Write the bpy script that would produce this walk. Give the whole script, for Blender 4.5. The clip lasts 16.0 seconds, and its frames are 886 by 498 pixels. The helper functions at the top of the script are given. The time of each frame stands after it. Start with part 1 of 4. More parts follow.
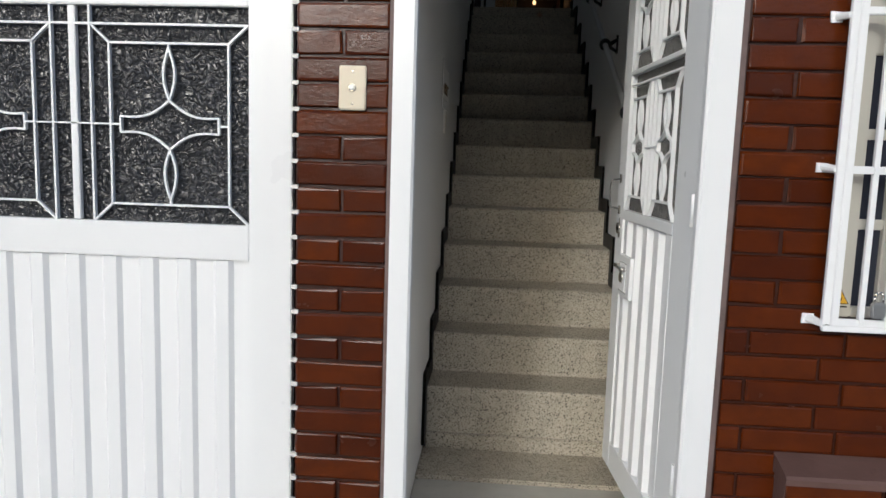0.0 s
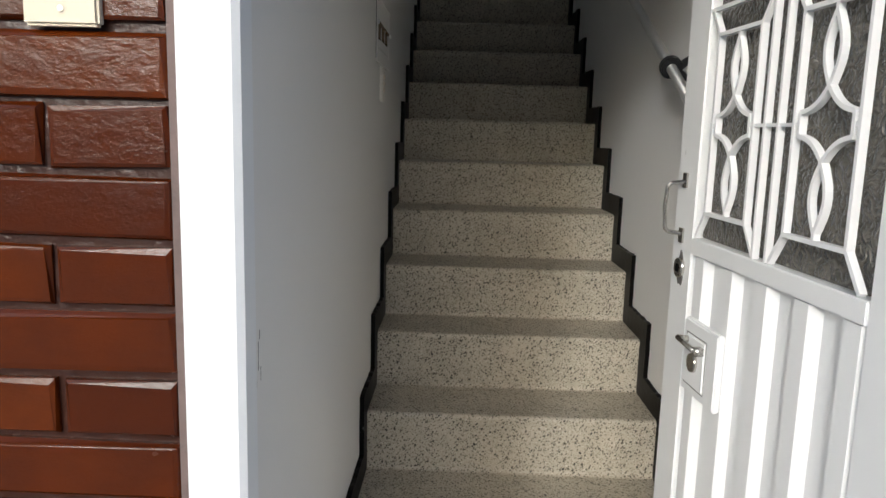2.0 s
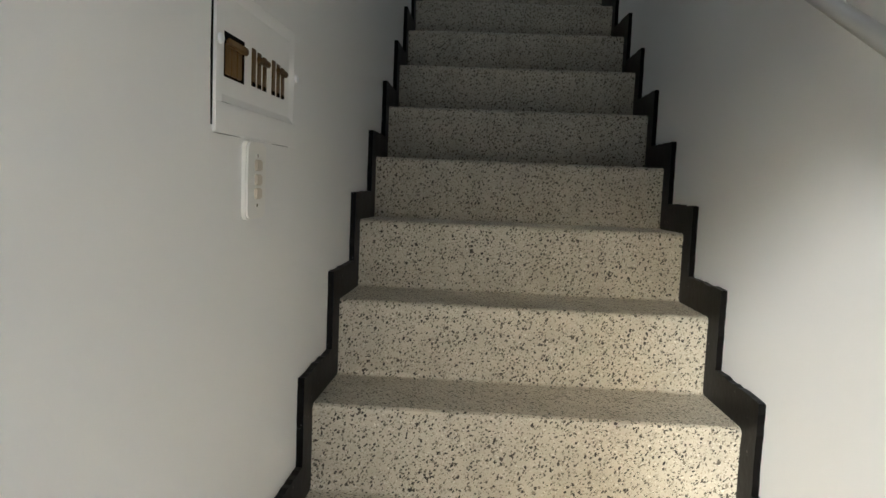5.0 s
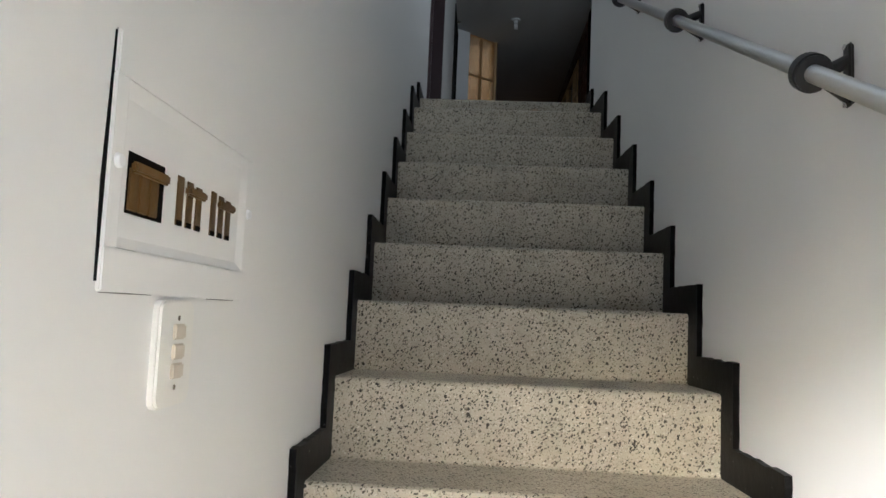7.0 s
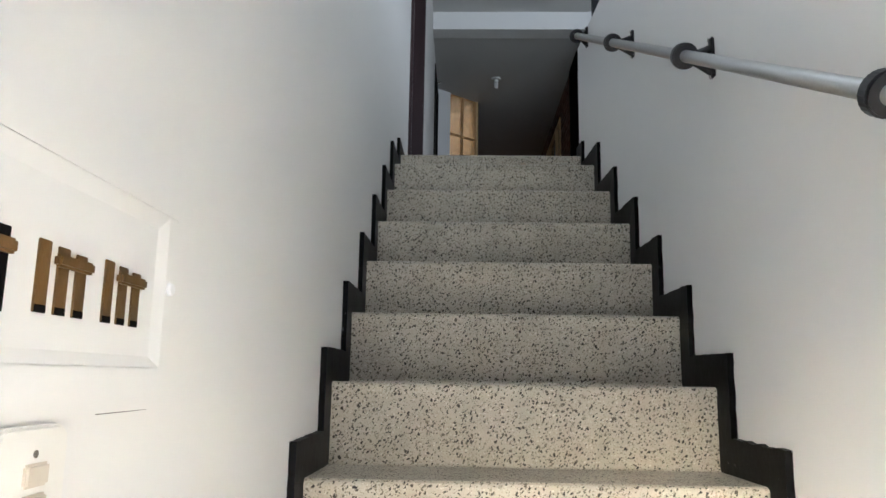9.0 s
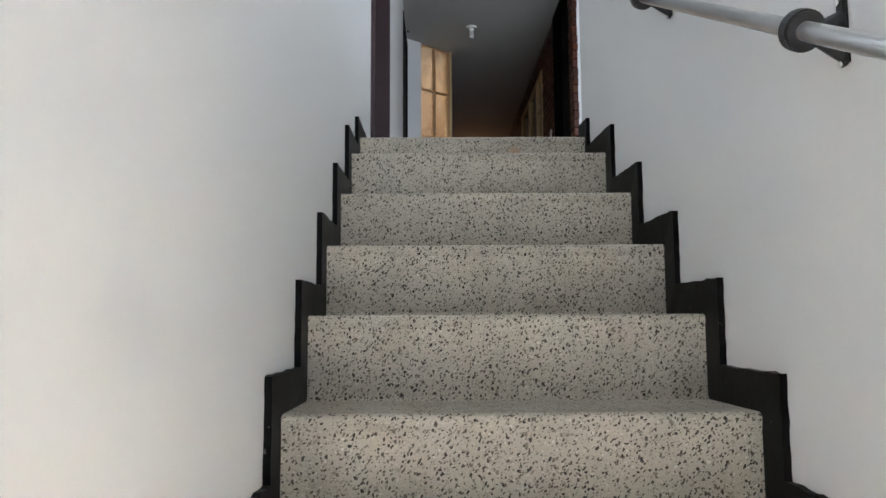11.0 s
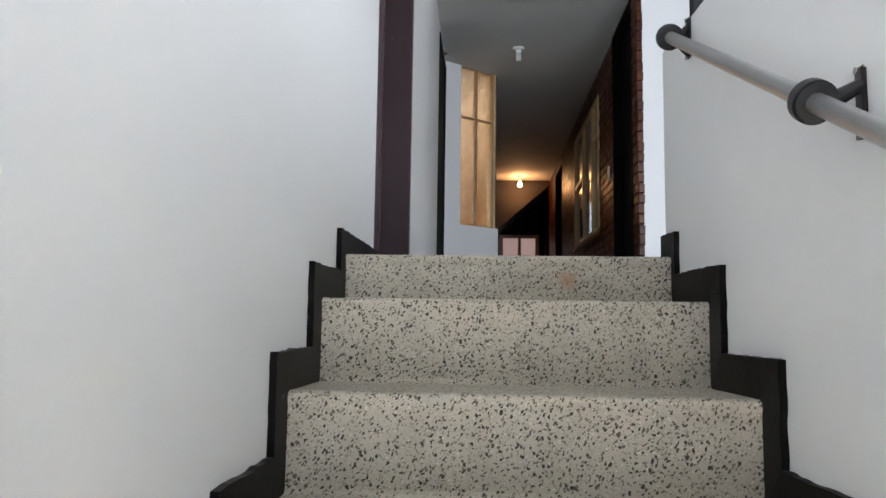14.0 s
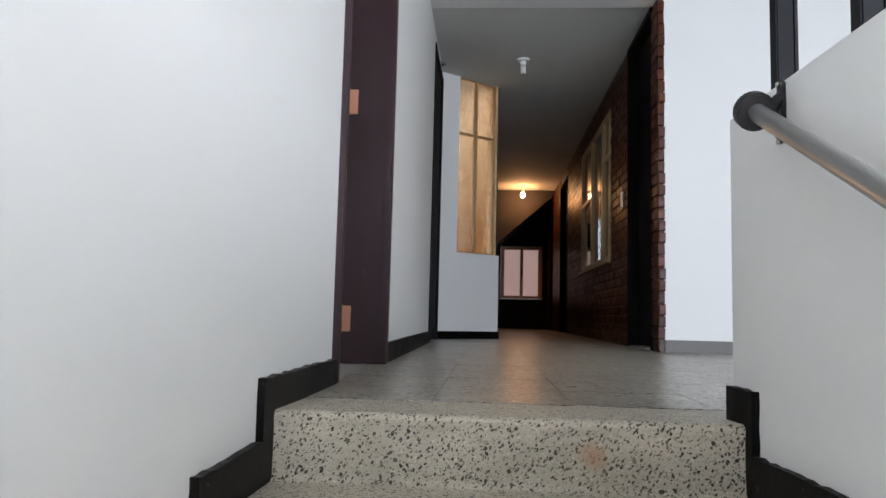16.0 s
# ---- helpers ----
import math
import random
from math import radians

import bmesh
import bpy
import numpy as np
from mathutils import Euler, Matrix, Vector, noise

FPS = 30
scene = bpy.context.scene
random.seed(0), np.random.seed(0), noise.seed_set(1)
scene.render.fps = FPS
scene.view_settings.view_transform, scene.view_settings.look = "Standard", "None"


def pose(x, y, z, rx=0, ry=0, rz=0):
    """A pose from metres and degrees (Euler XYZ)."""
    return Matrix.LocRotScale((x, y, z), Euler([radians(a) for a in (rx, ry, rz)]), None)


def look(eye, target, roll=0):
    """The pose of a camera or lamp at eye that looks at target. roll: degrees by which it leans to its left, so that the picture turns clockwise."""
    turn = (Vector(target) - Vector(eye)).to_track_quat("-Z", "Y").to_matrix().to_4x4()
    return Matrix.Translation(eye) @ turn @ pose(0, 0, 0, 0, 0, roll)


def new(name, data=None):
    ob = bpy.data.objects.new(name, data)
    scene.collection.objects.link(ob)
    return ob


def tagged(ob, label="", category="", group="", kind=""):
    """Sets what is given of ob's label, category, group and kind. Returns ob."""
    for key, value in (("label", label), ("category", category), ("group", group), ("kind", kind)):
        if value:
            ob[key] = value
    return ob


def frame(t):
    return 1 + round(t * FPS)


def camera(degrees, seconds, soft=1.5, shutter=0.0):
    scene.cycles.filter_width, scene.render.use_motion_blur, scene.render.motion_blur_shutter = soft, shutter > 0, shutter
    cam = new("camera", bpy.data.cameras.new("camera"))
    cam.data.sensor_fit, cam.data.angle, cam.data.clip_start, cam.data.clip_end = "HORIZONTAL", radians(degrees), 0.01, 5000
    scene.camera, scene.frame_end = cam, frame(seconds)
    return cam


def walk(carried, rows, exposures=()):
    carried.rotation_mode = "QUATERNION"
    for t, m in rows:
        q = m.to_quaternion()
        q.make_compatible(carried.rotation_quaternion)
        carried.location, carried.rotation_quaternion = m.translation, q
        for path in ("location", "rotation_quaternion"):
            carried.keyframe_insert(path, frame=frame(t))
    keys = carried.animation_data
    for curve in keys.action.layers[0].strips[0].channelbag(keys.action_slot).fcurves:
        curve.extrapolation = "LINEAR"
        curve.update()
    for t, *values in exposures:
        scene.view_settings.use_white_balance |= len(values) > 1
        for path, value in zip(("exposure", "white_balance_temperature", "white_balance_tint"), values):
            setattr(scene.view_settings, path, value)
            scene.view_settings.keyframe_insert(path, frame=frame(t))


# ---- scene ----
cam = camera(63.2, 16.0)
PATH = [
    (0, (-0.161, 1.996, 1.203), (-0.307, 3.974, 0.952), 1.8),
    (0.5, (-0.193, 2.328, 1.195), (-0.309, 4.31, 0.956), 1.2),
    (1, (-0.221, 2.659, 1.215), (-0.285, 4.635, 0.913), 1.1),
    (1.5, (-0.179, 2.98, 1.241), (-0.274, 4.956, 0.946), 1.8),
    (2, (-0.179, 3.259, 1.234), (-0.218, 5.232, 0.913), 1.6),
    (2.5, (-0.168, 3.53, 1.254), (-0.168, 5.493, 0.87), 0.9),
    (3, (-0.113, 3.788, 1.273), (-0.196, 5.748, 0.883), 2.1),
    (3.5, (-0.094, 4.051, 1.279), (-0.178, 6.025, 0.969), 1.7),
    (4, (-0.126, 4.335, 1.35), (-0.178, 6.317, 1.086), 1.0),
    (4.5, (-0.114, 4.546, 1.353), (-0.179, 6.524, 1.065), 1.9),
    (5, (-0.1, 4.693, 1.394), (-0.207, 6.682, 1.219), 2.4),
    (7.5, (-0.129, 5.031, 1.452), (-0.221, 7.01, 1.729), 2.3),
    (8, (-0.139, 5.073, 1.465), (-0.22, 7.039, 1.825), 1.4),
    (10.5, (-0.129, 5.69, 1.69), (-0.159, 7.674, 1.939), 0.7),
    (11, (-0.153, 5.859, 1.83), (-0.139, 7.848, 2.032), -0.3),
    (11.5, (-0.122, 6.006, 1.884), (-0.171, 7.989, 2.137), -0.0),
    (12, (-0.094, 6.127, 2.02), (-0.186, 8.105, 2.3), 0.5),
    (12.5, (-0.116, 6.258, 2.079), (-0.191, 8.237, 2.359), 0.3),
    (13, (-0.116, 6.362, 2.184), (-0.145, 8.349, 2.407), 1.6),
    (13.5, (-0.084, 6.513, 2.251), (-0.162, 8.495, 2.506), 0.2),
    (14, (-0.071, 6.635, 2.348), (-0.193, 8.621, 2.551), 0.8),
    (14.5, (-0.091, 6.795, 2.438), (-0.193, 8.785, 2.619), -0.1),
    (15, (-0.088, 6.918, 2.522), (-0.163, 8.913, 2.631), -0.2),
    (15.5, (-0.05, 7.072, 2.624), (-0.18, 9.063, 2.761), 1.2),
    (16, (-0.055, 7.19, 2.704), (-0.182, 9.177, 2.89), 1.4),
]
EXPOSURES = [(0.0, 0.46, 5680, 6), (1.0, 0.55, 5700, 6), (2.0, 0.98, 5760, 6), (3.5, 1.78, 5800, 3), (5.0, 2.56, 5780, 3), (7.5, 3.86, 5700, 7), (8.0, 4.10, 5700, 7), (10.5, 4.88, 5780, 9), (12.5, 5.28, 5880, 10), (16.0, 5.40, 6000, 11)]
walk(cam, [(t, look(eye, target, roll)) for t, eye, target, roll in PATH], EXPOSURES)

# ---------------------------------------------------------------- light
world = bpy.data.worlds.new("sky")
scene.world = world
world.use_nodes = True
wn = world.node_tree
sky = wn.nodes.new("ShaderNodeTexSky")
sky.sky_type, sky.sun_disc = "NISHITA", False
sky.sun_elevation, sky.sun_rotation = radians(19.6), radians(198.4)
sky.air_density, sky.dust_density, sky.ozone_density = 0.8, 5.0, 1.0
wn.nodes["Background"].inputs["Strength"].default_value = 0.115
wn.links.new(sky.outputs[0], wn.nodes["Background"].inputs["Color"])
sun = new("sun", bpy.data.lights.new("sun", "SUN"))
sun.data.energy, sun.data.angle, sun.data.color = 0.56, radians(7), (1.0, 0.97, 0.93)
sun.matrix_world = look((-2.0, -6, 2.25), (0, 0, 0))


def lamp(name, kind, where, energy, color):
    ob = new(name, bpy.data.lights.new(name, kind))
    ob.data.energy, ob.data.color = energy, color
    ob.location = where
    return ob


bulb_light = lamp("bulb_light", "POINT", (0.452, 18.20, 4.485), 0.125, (1.0, 0.36, 0.10))
bulb_light.data.shadow_soft_size = 0.03
window_light = lamp("window_light", "AREA", (2.15, 4.06, 3.8), 6.4, (0.93, 0.96, 1.0))
window_light.data.shape, window_light.data.size, window_light.data.size_y = "RECTANGLE", 2.4, 1.3
window_light.rotation_euler = (radians(90), 0, 0)

# ---------------------------------------------------------------- materials


def nodes_of(name):
    m = bpy.data.materials.new(name)
    m.use_nodes = True
    return m, m.node_tree.nodes, m.node_tree.links, m.node_tree.nodes["Principled BSDF"]


def noise_tex(n, l, vec, scale, detail=4.0, rough=0.55):
    t = n.new("ShaderNodeTexNoise")
    t.inputs["Scale"].default_value, t.inputs["Detail"].default_value, t.inputs["Roughness"].default_value = scale, detail, rough
    l.new(vec, t.inputs["Vector"])
    return t


def mix_rgb(n, l, fac, a, b, kind="MIX"):
    x = n.new("ShaderNodeMix")
    x.data_type, x.blend_type = "RGBA", kind
    for key, v in (("Factor", fac), ("A", a), ("B", b)):
        if isinstance(v, (int, float)):
            x.inputs[key].default_value = v
        elif isinstance(v, tuple):
            x.inputs[key].default_value = (*v, 1)
        else:
            l.new(v, x.inputs[key])
    return x.outputs["Result"]


def maths(n, l, op, a, b=0.5, c=0.5):
    x = n.new("ShaderNodeMath")
    x.operation = op
    for i, v in enumerate((a, b, c)):
        if isinstance(v, (int, float)):
            x.inputs[i].default_value = v
        else:
            l.new(v, x.inputs[i])
    return x.outputs[0]


def ramp(n, l, fac, stops):
    r = n.new("ShaderNodeValToRGB")
    l.new(fac, r.inputs[0])
    e = r.color_ramp.elements
    while len(e) < len(stops):
        e.new(0.5)
    for el, (p, c) in zip(e, stops):
        el.position = p
        el.color = (*c, 1) if isinstance(c, tuple) else (c, c, c, 1)
    return r.outputs[0]


def bump_on(n, l, b, height, strength, distance=0.002):
    bp = n.new("ShaderNodeBump")
    bp.inputs["Strength"].default_value, bp.inputs["Distance"].default_value = strength, distance
    l.new(height, bp.inputs["Height"]), l.new(bp.outputs["Normal"], b.inputs["Normal"])


def paint(name, color, rough=0.5, metal=0.0, scale=3.0, vary=0.05, bump=0.12, fine=90.0, dirt=0.0, spec=0.5, chips=None):
    """Painted or plain surface: broad unevenness, fine grain, and worn spots where dirt is set."""
    m, n, l, b = nodes_of(name)
    pos = n.new("ShaderNodeNewGeometry").outputs["Position"]
    big, small = noise_tex(n, l, pos, scale), noise_tex(n, l, pos, fine)
    c = Vector(color)
    col = mix_rgb(n, l, big.outputs["Fac"], tuple(c * (1 - vary)), tuple(c * (1 + vary)))
    if dirt:
        spots = noise_tex(n, l, pos, 22.0, 6.0, 0.7)
        col = mix_rgb(n, l, ramp(n, l, spots.outputs["Fac"], ((0.60, 0.0), (0.74, dirt))), col, tuple(c * 0.55))
    if chips:
        flakes = noise_tex(n, l, pos, 55.0, 3.0, 0.6)
        col = mix_rgb(n, l, ramp(n, l, flakes.outputs["Fac"], ((0.70, 0.0), (0.73, 0.9))), col, chips)
    l.new(col, b.inputs["Base Color"])
    l.new(ramp(n, l, big.outputs["Fac"], ((0.2, max(rough - 0.08, 0.02)), (0.8, min(rough + 0.08, 1.0)))), b.inputs["Roughness"])
    h = maths(n, l, "MULTIPLY_ADD", big.outputs["Fac"], 1.5, small.outputs["Fac"])
    bump_on(n, l, b, h, bump)
    b.inputs["Metallic"].default_value, b.inputs["Specular IOR Level"].default_value = metal, spec
    return m


def terrazzo(name, base, rough, chip_scale, stain, rust=None):
    m, n, l, b = nodes_of(name)
    pos = n.new("ShaderNodeNewGeometry").outputs["Position"]
    warp = noise_tex(n, l, pos, 120.0, 2.0)
    v = n.new("ShaderNodeVectorMath")
    v.operation = "MULTIPLY_ADD"
    l.new(warp.outputs["Color"], v.inputs[0])
    v.inputs[1].default_value = (0.008, 0.008, 0.008)
    l.new(pos, v.inputs[2])
    broad = noise_tex(n, l, pos, 4.0, 5.0, 0.6)
    fine = noise_tex(n, l, pos, 420.0, 2.0)
    c = Vector(base)
    col = mix_rgb(n, l, broad.outputs["Fac"], tuple(c * 0.86), tuple(c * 1.1))
    col = mix_rgb(n, l, ramp(n, l, fine.outputs["Fac"], ((0.35, 0.0), (0.7, 0.25))), col, tuple(c * 0.6))
    dark = ((0.0, (0.014, 0.011, 0.0075)), (0.40, (0.042, 0.034, 0.023)), (0.68, (0.10, 0.084, 0.058)), (0.88, (0.22, 0.19, 0.135)), (1.0, (0.38, 0.34, 0.27)))
    mixed = ((0.0, (0.19, 0.165, 0.125)), (0.35, (0.33, 0.29, 0.225)), (0.6, (0.46, 0.41, 0.32)), (1.0, (0.70, 0.66, 0.56)))
    layers = ((1.9, (1.7, 1.0, 1.0), (20, 35, 10), 0.46, 0.9, mixed), (1.15, (1.0, 1.2, 1.6), (0, 60, 25), 0.44, 1.5, mixed),
              (1.25, (2.2, 1.2, 1.0), (15, -40, 30), 0.46, 1.1, dark), (1.05, (1.0, 1.2, 2.1), (-10, 20, -50), 0.44, 1.8, dark),
              (0.70, (1.4, 1.1, 1.0), (5, 75, 50), 0.42, 2.6, dark))
    for size, squash, turn, big, rare, tones in layers:
        mp = n.new("ShaderNodeMapping")
        mp.vector_type = "TEXTURE"
        mp.inputs["Rotation"].default_value = [radians(q) for q in turn]
        mp.inputs["Scale"].default_value = squash
        l.new(v.outputs[0], mp.inputs["Vector"])
        vor = n.new("ShaderNodeTexVoronoi")
        vor.inputs["Scale"].default_value = chip_scale * size
        l.new(mp.outputs[0], vor.inputs["Vector"])
        sep = n.new("ShaderNodeSeparateColor")
        l.new(vor.outputs["Color"], sep.inputs[0])
        limit = maths(n, l, "MULTIPLY", maths(n, l, "POWER", sep.outputs[0], rare), big)
        mask = maths(n, l, "LESS_THAN", vor.outputs["Distance"], limit)
        col = mix_rgb(n, l, mask, col, ramp(n, l, sep.outputs[1], tones))
    dirt = noise_tex(n, l, pos, 9.0, 6.0, 0.65)
    col = mix_rgb(n, l, ramp(n, l, dirt.outputs["Fac"], ((0.45, 0.0), (0.75, stain))), col, (0.16, 0.13, 0.09))
    if rust:
        away = n.new("ShaderNodeVectorMath")
        away.operation = "DISTANCE"
        l.new(v.outputs[0], away.inputs[0])
        away.inputs[1].default_value = rust
        near = maths(n, l, "MULTIPLY_ADD", dirt.outputs["Fac"], -0.035, away.outputs["Value"])
        col = mix_rgb(n, l, ramp(n, l, near, ((0.0, 0.45), (0.014, 0.0))), col, (0.42, 0.17, 0.05))
    l.new(col, b.inputs["Base Color"])
    l.new(ramp(n, l, dirt.outputs["Fac"], ((0.3, rough - 0.03), (0.7, rough + 0.05))), b.inputs["Roughness"])
    bump_on(n, l, b, fine.outputs["Fac"], 0.12, 0.001)
    return m


def brick_material(name, dark, mid, light, rough=0.28, gloss=0.5):
    m, n, l, b = nodes_of(name)
    geo = n.new("ShaderNodeNewGeometry")
    pos = geo.outputs["Position"]
    one = n.new("ShaderNodeObjectInfo").outputs["Random"]
    who = maths(n, l, "FRACT", maths(n, l, "ADD", one, geo.outputs["Random Per Island"]))
    col = ramp(n, l, who, ((0.0, dark), (0.5, mid), (1.0, light)))
    stretch = n.new("ShaderNodeMapping")
    stretch.inputs["Scale"].default_value = (1.0, 1.0, 1.5)
    l.new(pos, stretch.inputs["Vector"])
    streak, grain = noise_tex(n, l, stretch.outputs[0], 10.0, 4.0, 0.6), noise_tex(n, l, stretch.outputs[0], 60.0, 5.0, 0.7)
    col = mix_rgb(n, l, ramp(n, l, streak.outputs["Fac"], ((0.35, 0.0), (0.7, 0.55))), col, tuple(Vector(dark) * 0.6))
    l.new(col, b.inputs["Base Color"])
    l.new(ramp(n, l, streak.outputs["Fac"], ((0.3, rough - 0.06), (0.75, rough + 0.14))), b.inputs["Roughness"])
    bump_on(n, l, b, maths(n, l, "MULTIPLY_ADD", streak.outputs["Fac"], 1.2, grain.outputs["Fac"]), 0.32, 0.003)
    b.inputs["Specular IOR Level"].default_value = gloss
    return m


def obscure_glass(name, color, rough, trans, scale=55.0, strength=0.9, gloss=0.5, pebble_shade=0.0):
    m, n, l, b = nodes_of(name)
    pos = n.new("ShaderNodeNewGeometry").outputs["Position"]
    a = noise_tex(n, l, pos, scale, 1.5, 0.4)
    a.inputs["Distortion"].default_value = 2.2
    tone = noise_tex(n, l, pos, 2.0)
    c = Vector(color)
    col = mix_rgb(n, l, tone.outputs["Fac"], tuple(c * 0.85), tuple(c * 1.12))
    # pebble glints and shade painted into the glass colour along the bump noise
    if pebble_shade:
        col = mix_rgb(n, l, ramp(n, l, a.outputs["Fac"], ((0.40, pebble_shade), (0.62, 0.0))), col, tuple(c * 0.1))
    l.new(col, b.inputs["Base Color"])
    b.inputs["Roughness"].default_value, b.inputs["Transmission Weight"].default_value, b.inputs["IOR"].default_value = rough, trans, 1.45
    b.inputs["Specular IOR Level"].default_value = gloss
    bump_on(n, l, b, a.outputs["Fac"], strength, 0.016)
    return m


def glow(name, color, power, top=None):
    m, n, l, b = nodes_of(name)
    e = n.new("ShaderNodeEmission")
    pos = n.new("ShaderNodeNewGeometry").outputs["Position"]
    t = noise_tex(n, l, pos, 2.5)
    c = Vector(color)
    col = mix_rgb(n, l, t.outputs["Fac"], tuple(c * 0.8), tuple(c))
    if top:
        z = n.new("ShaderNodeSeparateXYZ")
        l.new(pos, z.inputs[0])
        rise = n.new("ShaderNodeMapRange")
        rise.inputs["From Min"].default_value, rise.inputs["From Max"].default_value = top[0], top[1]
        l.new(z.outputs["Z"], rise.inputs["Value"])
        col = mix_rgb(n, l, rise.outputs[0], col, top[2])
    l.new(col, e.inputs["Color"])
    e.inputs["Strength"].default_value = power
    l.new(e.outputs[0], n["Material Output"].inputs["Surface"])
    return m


WALL = paint("wall_paint", (0.80, 0.79, 0.77), 0.55, vary=0.025, bump=0.10, scale=1.7)
WALL_COOL = paint("room_wall_paint", (0.78, 0.78, 0.77), 0.6, vary=0.02)
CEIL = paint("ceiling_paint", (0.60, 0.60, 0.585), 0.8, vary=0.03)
BLACK = paint("black_skirting_paint", (0.0028, 0.0023, 0.002), 0.42, vary=0.3, bump=0.4, fine=40, dirt=0.5, spec=0.1, chips=(0.16, 0.15, 0.14))
SKIRT_GREY = paint("grey_skirting_paint", (0.13, 0.12, 0.115), 0.5)
WHITE = paint("white_enamel", (0.84, 0.85, 0.86), 0.32, vary=0.02, bump=0.06)
FROST_PAINT = paint("white_door_panel", (0.84, 0.85, 0.86), 0.38, vary=0.02, bump=0.06)
BRICK = brick_material("varnished_brick", (0.056, 0.0097, 0.0012), (0.082, 0.0152, 0.0017), (0.103, 0.0205, 0.0023), 0.17, 0.34)
HALL_BRICK = brick_material("hall_brick", (0.045, 0.0095, 0.003), (0.078, 0.017, 0.0045), (0.105, 0.025, 0.007), 0.36, 0.22)
MORTAR = paint("red_mortar", (0.034, 0.0095, 0.0045), 0.36, vary=0.5, scale=30, bump=0.9, dirt=0.6, spec=0.4)
EDGE = paint("brick_edge_render", (0.16, 0.115, 0.105), 0.7, vary=0.5, scale=18, bump=0.9, dirt=0.8)
LEDGE_TOP = paint("worn_ledge_mortar", (0.105, 0.058, 0.048), 0.6, vary=0.4, scale=14, bump=0.8, dirt=0.8)
SPLASH = paint("white_paint_drips", (0.72, 0.70, 0.66), 0.5)
TERRAZZO = terrazzo("terrazzo_step", (0.520, 0.468, 0.370), 0.5, 172.0, 0.30, (0.14, 8.5, 2.465))
LANDING = terrazzo("terrazzo_tile", (0.37, 0.345, 0.295), 0.30, 62.0, 0.40)
MAROON = paint("maroon_paint", (0.034, 0.018, 0.020), 0.42, vary=0.12, bump=0.3, dirt=0.3, spec=0.3)
# near-black for black paint; also puts the dark openings' shade into colour
DARK = paint("black_paint_and_shade", (0.004, 0.0036, 0.0036), 0.7, vary=0.3, spec=0.1)
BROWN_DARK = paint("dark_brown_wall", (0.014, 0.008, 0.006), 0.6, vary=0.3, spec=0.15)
# darkened far beyond plaster brown, so it looks shaded beside the bulb
SOFFIT = paint("soffit_shade_brown", (0.030, 0.022, 0.018), 0.7, vary=0.1)
STEEL = paint("brushed_steel", (0.66, 0.66, 0.65), 0.34, 1.0, vary=0.10, bump=0.05)
CHROME = paint("worn_chrome", (0.60, 0.58, 0.54), 0.22, 1.0, vary=0.2, bump=0.15)
BARE = paint("bare_scratched_metal", (0.17, 0.16, 0.15), 0.5, 0.4, vary=0.4, fine=60, bump=0.4, dirt=0.6)
COPPER = paint("copper_hinge", (0.50, 0.24, 0.15), 0.45, 0.35, vary=0.3, dirt=0.5)
BLACK_PLASTIC = paint("black_plastic", (0.014, 0.014, 0.015), 0.38, vary=0.15)
POST = paint("black_steel_post", (0.010, 0.010, 0.012), 0.6, vary=0.2, spec=0.15)
CREAM = paint("cream_plastic", (0.70, 0.62, 0.47), 0.4, vary=0.05, dirt=0.35)
IVORY = paint("ivory_plastic", (0.82, 0.80, 0.75), 0.35, vary=0.03)
ROCKER = paint("ivory_rocker", (0.62, 0.55, 0.45), 0.35, vary=0.06)
BAKELITE = paint("brown_bakelite", (0.12, 0.062, 0.014), 0.4, vary=0.3, bump=0.4, dirt=0.6)
# near-black: shade in gaps, holes and unlit rooms; also sticker print
VOID = paint("shade_and_print_black", (0.005, 0.0045, 0.004), 0.9, spec=0.1)
CONCRETE = paint("pavement_concrete", (0.30, 0.29, 0.27), 0.85, vary=0.2, scale=5, bump=0.5, dirt=0.5)
BLOCKER_RENDER = paint("sky_blocker_render", (0.24, 0.22, 0.19), 0.8, vary=0.15, scale=2, dirt=0.3)
SILL_STONE = paint("worn_sill_stone", (0.46, 0.44, 0.385), 0.7, vary=0.2, scale=9, bump=0.4, dirt=0.5)
TIMBER = paint("cream_window_timber", (0.66, 0.47, 0.24), 0.4, vary=0.12, scale=12)
PUTTY = paint("tan_glazing_bar", (0.40, 0.24, 0.11), 0.45, vary=0.15, scale=12)
ORANGE_WOOD = paint("orange_window_timber", (0.34, 0.13, 0.04), 0.4, vary=0.25, scale=14)
ALUMINIUM = paint("beige_window_metal", (0.50, 0.48, 0.42), 0.45, vary=0.06)
STICKER_YELLOW = paint("yellow_sticker", (0.75, 0.42, 0.02), 0.5)
BULB_WHITE = paint("white_lamp_glass", (0.80, 0.80, 0.78), 0.25, vary=0.02)
GLASS_DARK = obscure_glass("dark_obscure_glass", (0.032, 0.032, 0.036), 0.24, 0.0, 36.0, 1.0, 0.9, 0.95)
GLASS_DOOR = obscure_glass("grey_obscure_glass", (0.13, 0.12, 0.10), 0.14, 0.0, 42.0, 1.0, 0.8, 0.5)
GLASS_AMBER = obscure_glass("amber_obscure_glass", (0.96, 0.80, 0.58), 0.14, 1.0, 36.0, 0.8, 0.5, 0.12)
GLASS_MILK = obscure_glass("milky_glass", (0.85, 0.72, 0.68), 0.5, 1.0, 60.0, 0.4, 0.08)
GLASS_CLEAR = obscure_glass("window_pane", (0.85, 0.86, 0.86), 0.03, 1.0, 2.0, 0.01)
